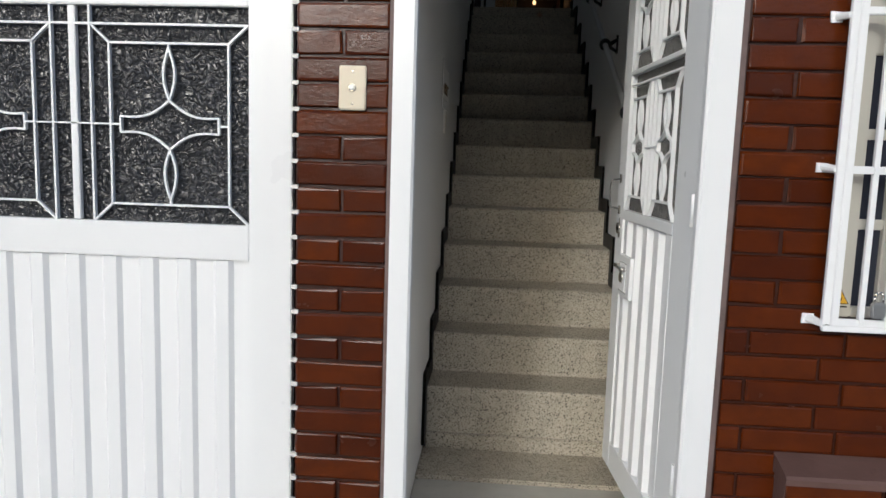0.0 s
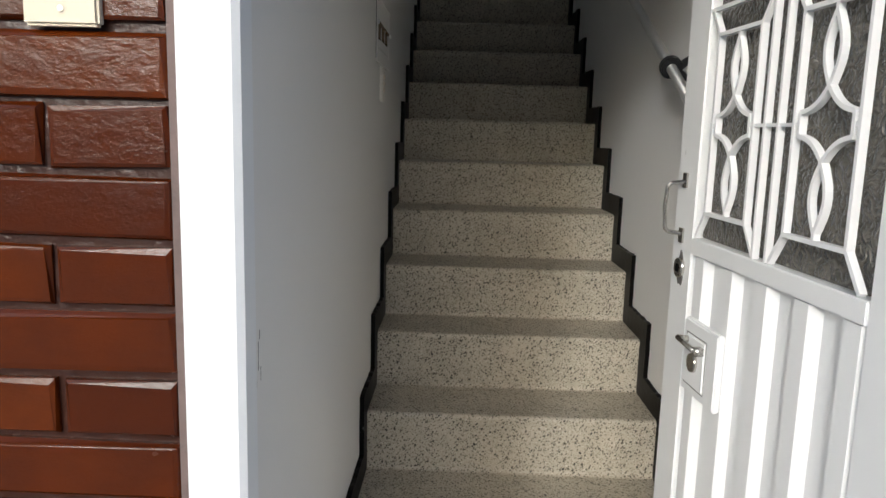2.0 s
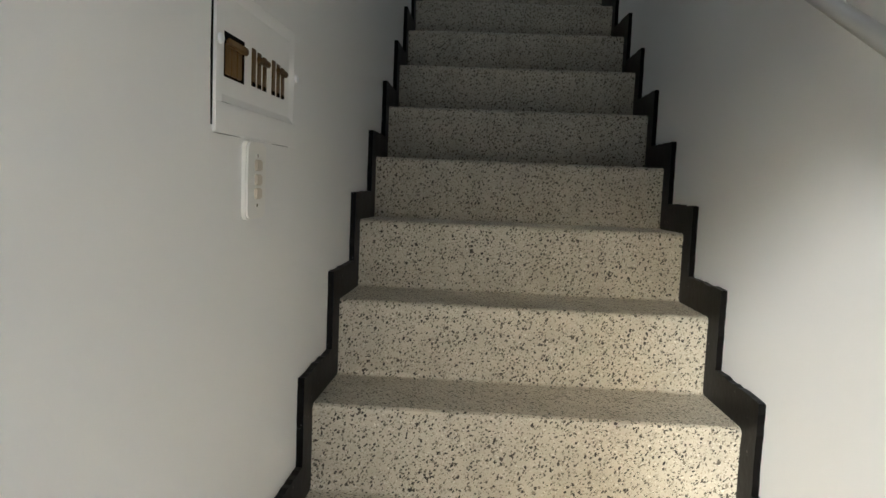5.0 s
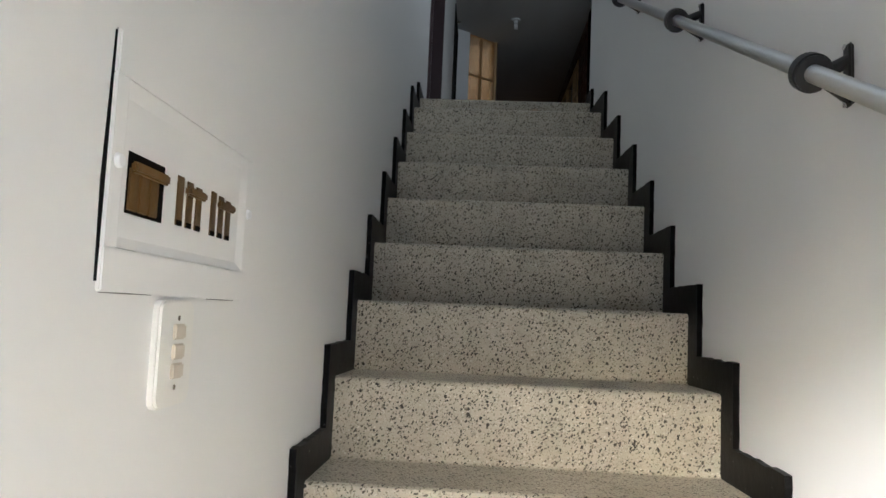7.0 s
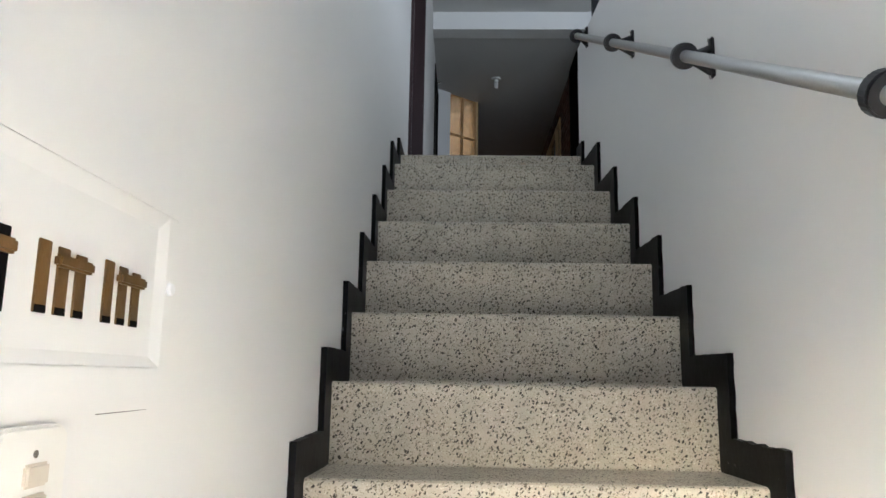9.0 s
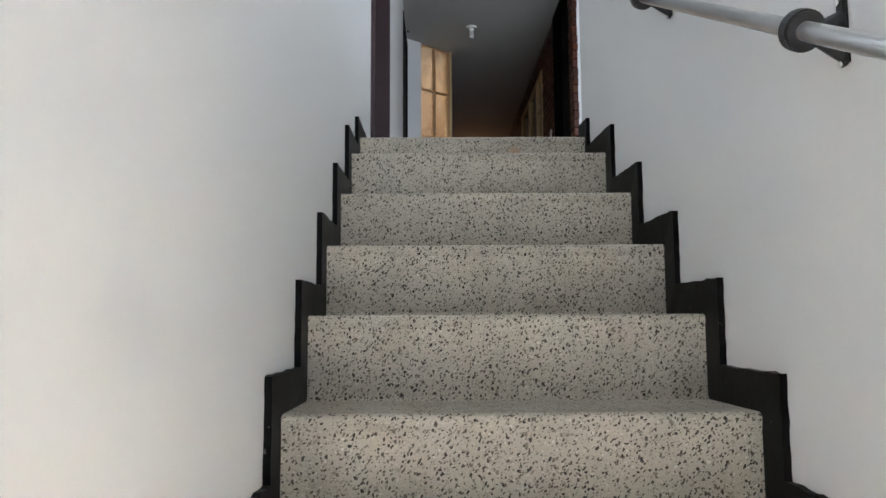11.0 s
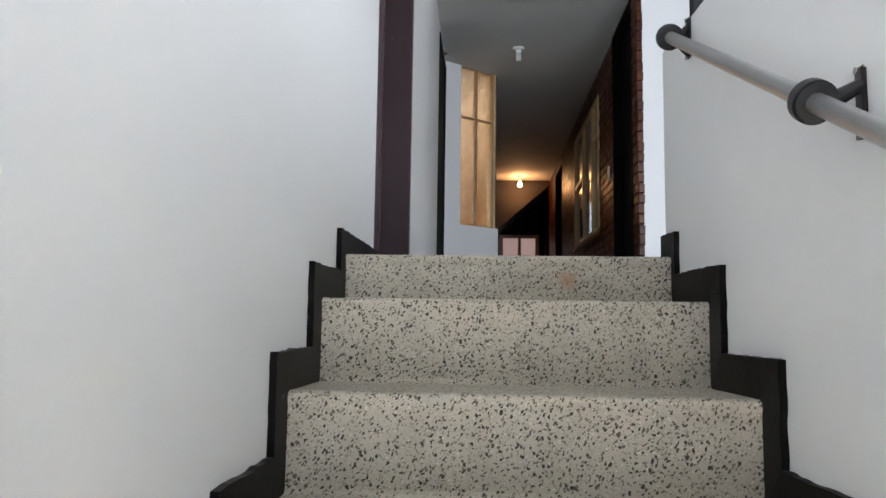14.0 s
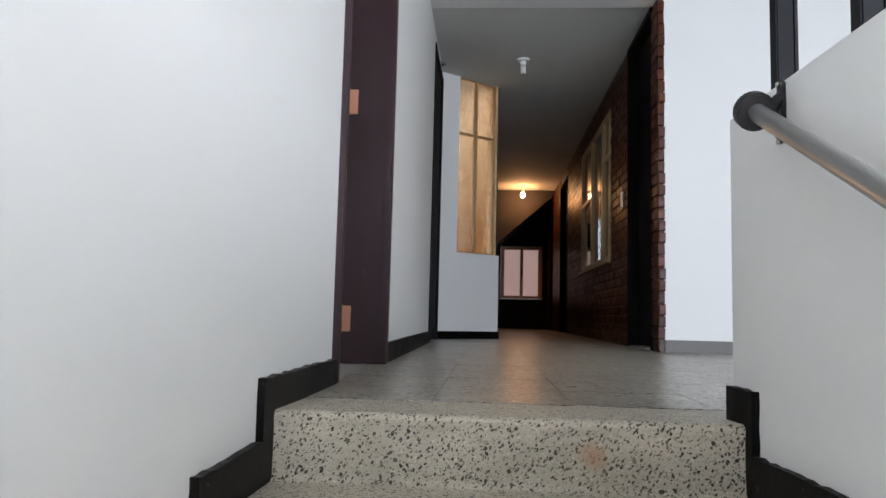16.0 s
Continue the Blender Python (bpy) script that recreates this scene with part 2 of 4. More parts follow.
PANE_DARK = obscure_glass("dark_window_pane", (0.03, 0.032, 0.045), 0.05, 0.0, 3.0, 0.03)
# emission graded by height stands in for light behind the amber panes
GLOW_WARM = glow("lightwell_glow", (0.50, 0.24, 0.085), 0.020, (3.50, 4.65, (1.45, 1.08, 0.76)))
GLOW_PINK = glow("yard_glow", (1.0, 0.76, 0.68), 0.0125)
GLOW_PANES = glow("bright_pane_glow", (0.88, 0.92, 1.0), 0.048)
GLOW_BULB = glow("bulb_glow", (1.0, 0.52, 0.20), 2.2)

# ---------------------------------------------------------------- building helpers


def add_box(bm, x0, x1, y0, y1, z0, z1):
    v = [bm.verts.new((x, y, z)) for z in (z0, z1) for y in (y0, y1) for x in (x0, x1)]
    for q in ((0, 2, 3, 1), (4, 5, 7, 6), (0, 1, 5, 4), (1, 3, 7, 5), (3, 2, 6, 7), (2, 0, 4, 6)):
        bm.faces.new([v[i] for i in q])
    return v


def add_prism(bm, outline, axis, a, b):
    """An outline of 2D points pushed along an axis from a to b."""
    def p(u, w, d):
        return {"x": (d, u, w), "y": (u, d, w), "z": (u, w, d)}[axis]
    lo = [bm.verts.new(p(u, w, a)) for u, w in outline]
    hi = [bm.verts.new(p(u, w, b)) for u, w in outline]
    fs = [bm.faces.new(lo), bm.faces.new(hi)]
    for i in range(len(lo)):
        j = (i + 1) % len(lo)
        fs.append(bm.faces.new((lo[i], lo[j], hi[j], hi[i])))
    bmesh.ops.recalc_face_normals(bm, faces=fs)


def add_rod(bm, a, b, r0, r1=None, seg=14):
    """A round rod from a to b."""
    a, b = Vector(a), Vector(b)
    d = b - a
    turn = d.to_track_quat("Z", "Y").to_matrix().to_4x4()
    bmesh.ops.create_cone(bm, cap_ends=True, segments=seg, radius1=r0, radius2=r0 if r1 is None else r1, depth=d.length,
                          matrix=Matrix.Translation((a + b) / 2) @ turn)


def add_strip(bm, pts, w, y0, y1):
    """A flat bar along a line of (x, z) points, w wide, standing from y0 to y1."""
    n = len(pts)
    P = [Vector(p) for p in pts]
    left, right = [], []
    for i in range(n):
        d = (P[min(i + 1, n - 1)] - P[max(i - 1, 0)]).normalized()
        s = Vector((-d.y, d.x)) * (w / 2)
        left.append(P[i] + s), right.append(P[i] - s)
    rows = [[bm.verts.new((q.x, y, q.y)) for q in side] for side, y in ((left, y0), (left, y1), (right, y1), (right, y0))]
    fs = []
    for i in range(n - 1):
        for k in range(4):
            a, b = rows[k], rows[(k + 1) % 4]
            fs.append(bm.faces.new((a[i], a[i + 1], b[i + 1], b[i])))
    fs.append(bm.faces.new([r[0] for r in rows]))
    fs.append(bm.faces.new([r[-1] for r in rows]))
    bmesh.ops.recalc_face_normals(bm, faces=fs)


def part(name, bm, mat, parent=None, label="", smooth=False):
    me = bpy.data.meshes.new(name)
    bm.to_mesh(me)
    bm.free()
    me.materials.append(mat)
    if smooth:
        for f in me.polygons:
            f.use_smooth = len(f.vertices) == 4
    ob = new(name, me)
    if parent is not None:
        ob.parent = parent
    if label:
        ob["label"] = label
    return ob


def bevelled(bm, width, seg=2):
    bmesh.ops.bevel(bm, geom=bm.edges[:], offset=width, segments=seg, affect="EDGES", clamp_overlap=True)
    return bm


def box(name, mat, x0, x1, y0, y1, z0, z1, parent=None, label="", bevel=0.0):
    bm = bmesh.new()
    add_box(bm, x0, x1, y0, y1, z0, z1)
    if bevel:
        bevelled(bm, bevel)
    return part(name, bm, mat, parent, label)


def rod(name, mat, a, b, r0, r1=None, parent=None, label="", seg=14):
    bm = bmesh.new()
    add_rod(bm, a, b, r0, r1, seg)
    return part(name, bm, mat, parent, label, True)


def structure(ob, label="", category=""):
    return tagged(ob, label, category, "", "structure")


def thing(name, label, category, at=None, group=""):
    ob = new(name)
    ob.empty_display_size = 0.1
    if at is not None:
        ob.matrix_world = at
    return tagged(ob, label, category, group)


def wobble(bm, amount, seed):
    r = random.Random(seed)
    for v in bm.verts:
        v.co += Vector((r.uniform(-1, 1), r.uniform(-1, 1), r.uniform(-1, 1))) * amount


# ---------------------------------------------------------------- staircase
RISE, RUN = 0.185, 0.26
NOSE = {k: (6.17 + (k - 6) * RUN, (k - 1) * RISE - 0.004) for k in range(2, 15)}
NOSE[15] = (8.513, 2.525)
FLOOR, TOP = -0.10, 2.525
LEFT, RIGHT = -0.457, 0.474


def right_wall(y):
    """Plan of the right stair wall, which closes in a little towards the top."""
    if y < 7.6:
        return 0.478 - 0.0062 * (y - 4.055)
    return 0.456 - 0.045 * (y - 7.6)


staircase = structure(new("staircase"), "terrazzo staircase with dark stone chips between white walls", "staircase")


def step(k):
    y, z = NOSE[k]
    back = NOSE[k + 1][0] + 0.012 if k < 15 else 8.75
    low = NOSE[k - 1][1] - 0.02 if k > 2 else FLOOR - 0.02
    lip = 0.003
    bm = bmesh.new()
    # riser leans a little under a rounded nosing
    foot = low + 0.017 if k > 2 else low + 0.02
    outline = [(y - 0.008, low), (y - 0.008, foot), (y - 0.002, foot + 0.002), (y + 0.001, foot + 0.005), (y + lip, foot + 0.012), (y + lip, z - 0.030), (y + 0.0005, z - 0.018), (y, z - 0.010), (y + 0.003, z - 0.004), (y + 0.011, z), (back, z - 0.003), (back, low)]
    add_prism(bm, outline, "x", LEFT, RIGHT + 0.004)
    return part("step", bm, TERRAZZO, staircase)


for k in range(2, 16):
    step(k)
# low plinth with a cement joint under the first riser
bm = bmesh.new()
add_prism(bm, [(5.116, FLOOR - 0.02), (5.116, -0.038), (5.124, -0.032), (5.16, -0.032), (5.16, FLOOR - 0.02)], "x", LEFT, RIGHT)
part("plinth", bm, TERRAZZO, staircase)
# landing nosing slab
structure(box("floor_entry", TERRAZZO, LEFT, RIGHT, 4.82, 5.2, FLOOR - 0.15, FLOOR, bevel=0.006), "terrazzo entry floor at the foot of the stairs", "floor")
structure(box("door_sill", SILL_STONE, -0.46, 0.46, 3.90, 4.818, -0.25, -0.112, bevel=0.008), "worn stone threshold", "threshold")


def skirting(side):
    """Stepped black skirting board that follows the stairs on one wall."""
    s, h = 0.075, 0.076
    up = [(5.05, FLOOR + 0.04)]
    for k in range(2, 16):
        y, z = NOSE[k]
        up += [(y - s, up[-1][1]), (y - s, z + h)] if k > 2 else [(y - s - 0.02, up[-1][1] + 0.0), (y - s, z + h)]
    end = 9.058 if side < 0 else 8.60
    up[-1] = (8.455 if side < 0 else 8.485, TOP + 0.062)
    up[-2] = (up[-1][0], up[-2][1])
    up.append((end, TOP + 0.062))
    r = random.Random(5 if side < 0 else 9)
    line = []
    for a, b in zip(up, up[1:]):
        n = max(1, int((Vector(b) - Vector(a)).length / 0.02))
        for i in range(n):
            q = Vector(a).lerp(Vector(b), i / n)
            j = 0.0024 if i else 0.0
            line.append((q.x + r.uniform(-j, j), q.y + r.uniform(-j, j)))
    line.append(up[-1])
    bm = bmesh.new()
    rows = [[], [], [], []]  # face edge, face foot, back edge, back foot
    for y, z in line:
        front, back = (LEFT + 0.014, LEFT - 0.01) if side < 0 else (right_wall(y) - 0.014, right_wall(y) + 0.006)
        foot = (min(y + 0.16, end), max(z - 0.17, FLOOR - 0.05))
        for row, x, (py, pz) in zip(rows, (front, front, back, back), ((y, z), foot, (y, z), foot)):
            row.append(bm.verts.new((x, py, pz)))
    edge, foot, back_edge, back_foot = rows
    for i in range(len(line) - 1):
        for a, b in ((edge, foot), (foot, back_foot), (back_foot, back_edge), (back_edge, edge)):
            bm.faces.new((a[i], a[i + 1], b[i + 1], b[i]))
    for i in (0, -1):
        bm.faces.new([row[i] for row in (edge, foot, back_foot, back_edge)])
    bmesh.ops.dissolve_degenerate(bm, dist=1e-5, edges=bm.edges[:])
    bmesh.ops.recalc_face_normals(bm, faces=bm.faces[:])
    return structure(part("baseboard", bm, BLACK), "black painted stepped skirting along the stairs", "skirting")


skirting(-1)
skirting(1)

# ---------------------------------------------------------------- walls of the stair and landing
C_STAIR, C_HALL = 4.89, 4.725
wall_left = structure(box("wall_stair_left", WALL, -0.60, LEFT, 4.055, 9.058, -0.3, C_STAIR), "smooth white painted stair wall", "wall")
bm = bmesh.new()
for y, z, h in ((4.215, 0.905, 0.030), (4.222, 0.925, 0.018), (4.238, 0.890, 0.042), (4.245, 0.935, 0.012), (4.250, 0.872, 0.020), (4.228, 0.868, 0.010)):
    add_prism(bm, [(y, z), (y + 0.0016, z + 0.001), (y + 0.0026, z + h), (y + 0.0008, z + h + 0.002)], "x", LEFT - 0.001, LEFT + 0.0005)
part("scratches", bm, BARE, wall_left, "dark scratches in the white paint")
bm = bmesh.new()
add_prism(bm, [(right_wall(4.055), 4.055), (right_wall(7.6), 7.6), (right_wall(8.6), 8.60), (0.60, 8.60), (0.60, 4.055)], "z", -0.3, 3.105)
bmesh.ops.bevel(bm, geom=[e for e in bm.edges if abs(e.verts[0].co.z - 3.105) < 1e-4 and abs(e.verts[1].co.z - 3.105) < 1e-4], offset=0.006, segments=2, affect="EDGES")
structure(part("wall_stair_right", bm, WALL), "white painted stair wall ending in a low parapet", "wall")
scuffs = bmesh.new()
for y, z, h in ((4.142, 0.868, 0.018), (4.150, 0.842, 0.012), (4.140, 0.806, 0.020), (4.147, 0.772, 0.014)):
    add_box(scuffs, LEFT - 0.001, LEFT + 0.0008, y, y + 0.004, z, z + h)
structure(part("wall_scuffs", scuffs, SKIRT_GREY), "dark scratches in the white paint near the door", "scratch")
structure(box("wall_above_left_door", WALL, -0.60, LEFT, 9.060, 9.885, 4.55, C_STAIR))
bm = bmesh.new()
add_prism(bm, [(-0.446, 9.887), (-0.461, 12.158), (-0.62, 12.158), (-0.62, 9.887)], "z", TOP - 0.1, C_STAIR)
structure(part("wall_hall_left", bm, WALL), "white painted hall wall", "wall")
bm = bmesh.new()
add_prism(bm, [(-0.445, 9.893), (-0.432, 9.893), (-0.448, 12.16), (-0.460, 12.16)], "z", TOP - 0.003, TOP + 0.075)
structure(part("baseboard", bm, BLACK), "black skirting board", "skirting")
structure(box("wall_room_end", WALL_COOL, 0.992, 4.0, 11.539, 11.709, TOP - 0.1, C_STAIR), "bright white end wall of the open room", "wall")
structure(box("baseboard", SKIRT_GREY, 0.994, 3.99, 11.526, 11.537, TOP - 0.002, TOP + 0.072), "grey skirting board", "skirting")
structure(box("beam", WALL_COOL, -0.62, 4.0, 11.547, 11.732, 4.715, C_STAIR), "white painted beam over the hall entrance", "beam")
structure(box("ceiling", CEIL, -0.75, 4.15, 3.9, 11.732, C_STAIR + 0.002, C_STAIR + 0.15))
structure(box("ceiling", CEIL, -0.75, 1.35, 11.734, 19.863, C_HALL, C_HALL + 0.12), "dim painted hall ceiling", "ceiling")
structure(box("wall_room_right", WALL_COOL, 4.0, 4.15, 3.9, 11.799, TOP - 0.25, C_STAIR))
# front wall of the upper room, with its window opening
structure(box("wall_front_low", WALL_COOL, -0.75, 4.0, 3.99, 4.05, 2.30, 3.14))
structure(box("wall_front_high", WALL_COOL, -0.75, 4.0, 3.99, 4.05, 4.46, C_STAIR))
structure(box("wall_front_left", WALL_COOL, -0.75, 0.94, 3.99, 4.05, 3.14, 4.46))
structure(box("wall_front_right", WALL_COOL, 3.36, 4.0, 3.99, 4.05, 3.14, 4.46))
structure(box("floor_room", LANDING, 0.601, 4.0, 4.05, 8.60, TOP - 0.24, TOP - 0.004))
structure(box("floor_over_entry", LANDING, -0.75, 0.60, 4.05, 5.15, TOP - 0.24, TOP - 0.004))
structure(box("floor_slab", LANDING, -0.75, 4.0, 8.752, 19.975, TOP - 0.24, TOP - 0.012))
structure(box("floor_side_room", SILL_STONE, -3.0, -0.47, 8.7, 11.5, TOP - 0.2, TOP - 0.006))
structure(box("wall_side_room_far", WALL, -3.0, -0.62, 11.5, 11.6, TOP - 0.2, C_STAIR))
structure(box("wall_side_room_near", WALL, -3.0, -0.60, 8.6, 8.7, TOP - 0.2, C_STAIR))
structure(box("wall_side_room_back", WALL, -3.1, -3.0, 8.6, 11.6, TOP - 0.2, C_STAIR))
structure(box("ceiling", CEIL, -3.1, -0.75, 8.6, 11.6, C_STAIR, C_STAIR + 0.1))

# ---------------------------------------------------------------- landing floor tiles
floor_landing = structure(new("floor_landing"), "worn grey terrazzo floor tiles on the landing", "floor")
TILE = 0.30
tile_meshes = []
for s in range(3):
    bm = bmesh.new()
    add_box(bm, 0.0006, TILE - 0.0006, 0.0006, TILE - 0.0006, -0.012, 0.0)
    top = [e for e in bm.edges if all(abs(v.co.z) < 1e-6 for v in e.verts)]
    bmesh.ops.bevel(bm, geom=top, offset=0.0006, segments=1, affect="EDGES")
    me = bpy.data.meshes.new("tile")
    bm.to_mesh(me), bm.free()
    me.materials.append(LANDING)
    tile_meshes.append(me)
rt = random.Random(3)
for j in range(0, 37):
    for i in range(-2, 8):
        x, y = 0.13 + i * TILE, 8.756 + j * TILE
        if y > 11.463 and (x > 0.95 or x < -0.5) or x > 1.9:
            continue
        t = new("tile", tile_meshes[(i + j) % 3])
        t.parent = floor_landing
        t.location = (x, y, TOP - 0.002 + rt.uniform(-0.0006, 0.0004))

# ---------------------------------------------------------------- maroon door frame on the landing
door_2 = structure(new("door_2"), "maroon painted steel door frame with copper hinges", "door frame")
bm = bmesh.new()
add_box(bm, -0.612, -0.430, 9.850, 9.885, TOP - 0.002, 4.56)
bevelled(bm, 0.003)
part("jamb", bm, MAROON, door_2)
box("jamb", MAROON, -0.62, -0.440, 9.060, 9.084, TOP - 0.002, 4.56, door_2, bevel=0.003)
box("jamb_lip", MAROON, -0.452, -0.424, 9.841, 9.891, TOP - 0.002, 4.56, door_2, bevel=0.003)
box("head", MAROON, -0.60, -0.44, 9.085, 9.849, 4.50, 4.548, door_2, bevel=0.003)
box("stop", MAROON, -0.612, -0.596, 9.842, 9.8495, TOP + 0.06, 4.50, door_2)
for z in (2.690, 3.512, 4.30):
    hinge = box("hinge", COPPER, -0.594, -0.562, 9.840, 9.848, z - 0.05, z + 0.045, door_2, "worn copper-coloured hinge leaf", 0.002)
    for dz in (-0.03, 0.0, 0.03):
        rod("screw", COPPER, (-0.575, 9.841, z + dz), (-0.575, 9.837, z + dz), 0.004, None, hinge, seg=8)
    rod("pin", COPPER, (-0.598, 9.838, z - 0.055), (-0.598, 9.838, z + 0.05), 0.006, None, hinge, seg=8)
for z in (2.862, 3.665):
    rod("bolt", MAROON, (-0.520, 9.851, z), (-0.520, 9.844, z), 0.007, None, door_2, seg=10)

# ---------------------------------------------------------------- hall: black door, slanted corner with window
door_3 = structure(new("door_3"), "black painted door in the hall wall", "door")
box("leaf", DARK, -0.50, -0.470, 12.19, 12.955, TOP + 0.006, 4.62, door_3)
for y in (12.162, 12.957):
    box("jamb", BLACK, -0.51, -0.452, y, y + 0.026, TOP, 4.657, door_3, bevel=0.003)
box("head", BLACK, -0.51, -0.453, 12.19, 12.955, 4.622, 4.656, door_3, bevel=0.003)
# unseen backing added to stop light leaking round the black door
structure(box("light_leak_backing", WALL, -0.66, -0.515, 12.160, 13.30, TOP - 0.1, 4.657))
structure(box("wall_over_black_door", WALL, -0.62, -0.4615, 12.160, 12.985, 4.659, C_STAIR))
P0, P1 = Vector((-0.460, 12.990)), Vector((0.031, 13.405))
ALONG = (P1 - P0).normalized()
SPAN = (P1 - P0).length
SLANT = Matrix(((ALONG.x, -ALONG.y, 0, P0.x), (ALONG.y, ALONG.x, 0, P0.y), (0, 0, 1, 0), (0, 0, 0, 1)))
corner = structure(new("wall_corner"), "slanted white wall with a tall amber window above", "wall")
corner.matrix_world = SLANT
W0, W1, WB = 0.183, 0.586, 3.235
box("lower_wall", WALL_COOL, 0.0, SPAN, 0.0, 0.12, TOP - 0.05, WB, corner)
box("pier", WALL_COOL, 0.0, W0, 0.0, 0.12, WB, C_HALL, corner)
box("pier", TIMBER, W1 + 0.002, SPAN - 0.034, 0.004, 0.12, WB, C_HALL, corner)
box("skirting", BLACK, -0.01, SPAN + 0.004, -0.014, -0.001, TOP - 0.002, TOP + 0.06, corner)
window_1 = structure(new("window_1"), "tall cream timber window with amber pebbled glass", "window")
window_1.matrix_world = SLANT
zs, xs = (WB + 0.002, 4.250, C_HALL - 0.002), (W0 + 0.002, (W0 + W1) / 2, W1)
for x in xs:
    w = 0.009
    box("window_frame", PUTTY, max(x - w, xs[0]), min(x + w, xs[2]), 0.012, 0.06, zs[0], zs[2], window_1, bevel=0.003)
for z in zs:
    box("window_frame", PUTTY, xs[0] + 0.01, xs[2] - 0.01, 0.016, 0.056, max(z - 0.009, zs[0]), min(z + 0.009, zs[2]), window_1, bevel=0.003)
for xa, xb in zip(xs, xs[1:]):
    for za, zb in zip(zs, zs[1:]):
        box("pane", GLASS_AMBER, xa + 0.007, xb - 0.007, 0.034, 0.039, za + 0.007, zb - 0.007, window_1).visible_shadow = False
structure(box("backdrop", GLOW_WARM, -0.463, -0.006, 13.759, 13.77, 3.015, C_HALL), "glowing sheet behind the pebbled window, paler and brighter towards the top", "backdrop")
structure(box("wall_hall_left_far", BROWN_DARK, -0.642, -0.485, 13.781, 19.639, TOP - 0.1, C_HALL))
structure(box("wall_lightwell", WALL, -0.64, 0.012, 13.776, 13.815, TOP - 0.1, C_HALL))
# dark screen added to hide the glowing sheet's edge from the hall
structure(box("glow_edge_screen", BROWN_DARK, -0.004, 0.0115, 13.42, 13.774, TOP - 0.1, C_HALL))
hook = thing("wall_hook", "small round metal hook high on the white wall", "hook", pose(-0.4525, 12.72, 4.695))
rod("plate", CHROME, (-0.009, 0, 0), (0.006, 0, 0), 0.022, None, hook)
rod("knob", CHROME, (0.006, 0, 0), (0.030, 0, -0.01), 0.010, 0.014, hook)

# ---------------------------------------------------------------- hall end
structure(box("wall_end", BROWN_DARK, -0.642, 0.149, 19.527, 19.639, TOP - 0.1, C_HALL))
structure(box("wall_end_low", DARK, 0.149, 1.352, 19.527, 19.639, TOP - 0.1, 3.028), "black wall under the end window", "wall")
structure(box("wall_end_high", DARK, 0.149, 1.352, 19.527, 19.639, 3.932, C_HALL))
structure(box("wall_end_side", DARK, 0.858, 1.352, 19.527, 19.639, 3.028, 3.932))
window_2 = structure(new("window_2"), "orange timber end window with two milky panes", "window")
for x0, x1 in ((0.152, 0.213), (0.484, 0.534), (0.79, 0.855)):
    box("window_frame", ORANGE_WOOD, x0, x1, 19.493, 19.572, 3.03, 3.93, window_2, bevel=0.006)
for z0, z1 in ((3.033, 3.081), (3.869, 3.928)):
    for x0, x1 in ((0.215, 0.482), (0.536, 0.788)):
        box("window_frame", ORANGE_WOOD, x0, x1, 19.499, 19.566, z0, z1, window_2, bevel=0.005)
for x0, x1 in ((0.214, 0.483), (0.535, 0.789)):
    box("pane", GLASS_MILK, x0, x1, 19.532, 19.539, 3.082, 3.868, window_2).visible_shadow = False
rod("latch", BLACK_PLASTIC, (0.509, 19.488, 3.419), (0.509, 19.488, 3.553), 0.009, None, window_2, "dark latch")
structure(box("backdrop", GLOW_PINK, 0.008, 1.072, 19.641, 19.65, 2.847, 4.079), "pale light outside the end window", "backdrop")
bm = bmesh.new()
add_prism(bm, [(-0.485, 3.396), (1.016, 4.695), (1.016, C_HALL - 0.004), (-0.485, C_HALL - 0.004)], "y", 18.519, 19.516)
structure(part("stair_soffit", bm, SOFFIT), "sloping plastered underside of a stair flight, shade put into its brown", "soffit")

# ---------------------------------------------------------------- ceiling lamps
lamp_off = thing("ceiling_lamp", "white ceiling socket with an unlit spiral bulb", "ceiling lamp", pose(0.188, 12.70, C_HALL), "hall lamps")
rod("base", BULB_WHITE, (0, 0, 0), (0, 0, -0.018), 0.050, 0.045, lamp_off, seg=24)
rod("socket", BULB_WHITE, (0, 0, -0.018), (0, 0, -0.055), 0.024, 0.021, lamp_off, seg=18)
bm = bmesh.new()
turns = [Vector((0.017 * math.cos(a), 0.017 * math.sin(a), -0.056 - 0.058 * a / (8 * math.pi))) for a in np.linspace(0, 8 * math.pi, 49)]
for a, b in zip(turns, turns[1:]):
    add_rod(bm, a, b, 0.0062, seg=6)
part("spiral_bulb", bm, BULB_WHITE, lamp_off, "white spiral fluorescent bulb")
lamp_on = thing("ceiling_lamp", "ceiling socket with a glowing warm bulb", "ceiling lamp", pose(0.452, 18.20, C_HALL), "hall lamps")
rod("base", BULB_WHITE, (0, 0, 0), (0, 0, -0.02), 0.05, 0.045, lamp_on, seg=20)
rod("socket", BULB_WHITE, (0, 0, -0.02), (0, 0, -0.09), 0.022, 0.02, lamp_on)
bm = bmesh.new()
bmesh.ops.create_uvsphere(bm, u_segments=16, v_segments=10, radius=0.036, matrix=Matrix.Translation((0, 0, -0.135)) @ Matrix.Diagonal((1, 1, 1.25, 1)))
bulb = part("bulb", bm, GLOW_BULB, lamp_on, "glowing bulb", True)
bulb.visible_shadow = False

# ---------------------------------------------------------------- handrail


def rail_at(y):
    return Vector((0.4015 - 0.0114 * (y - 5.34), y, 1.430 + 0.5362 * (y - 5.34)))


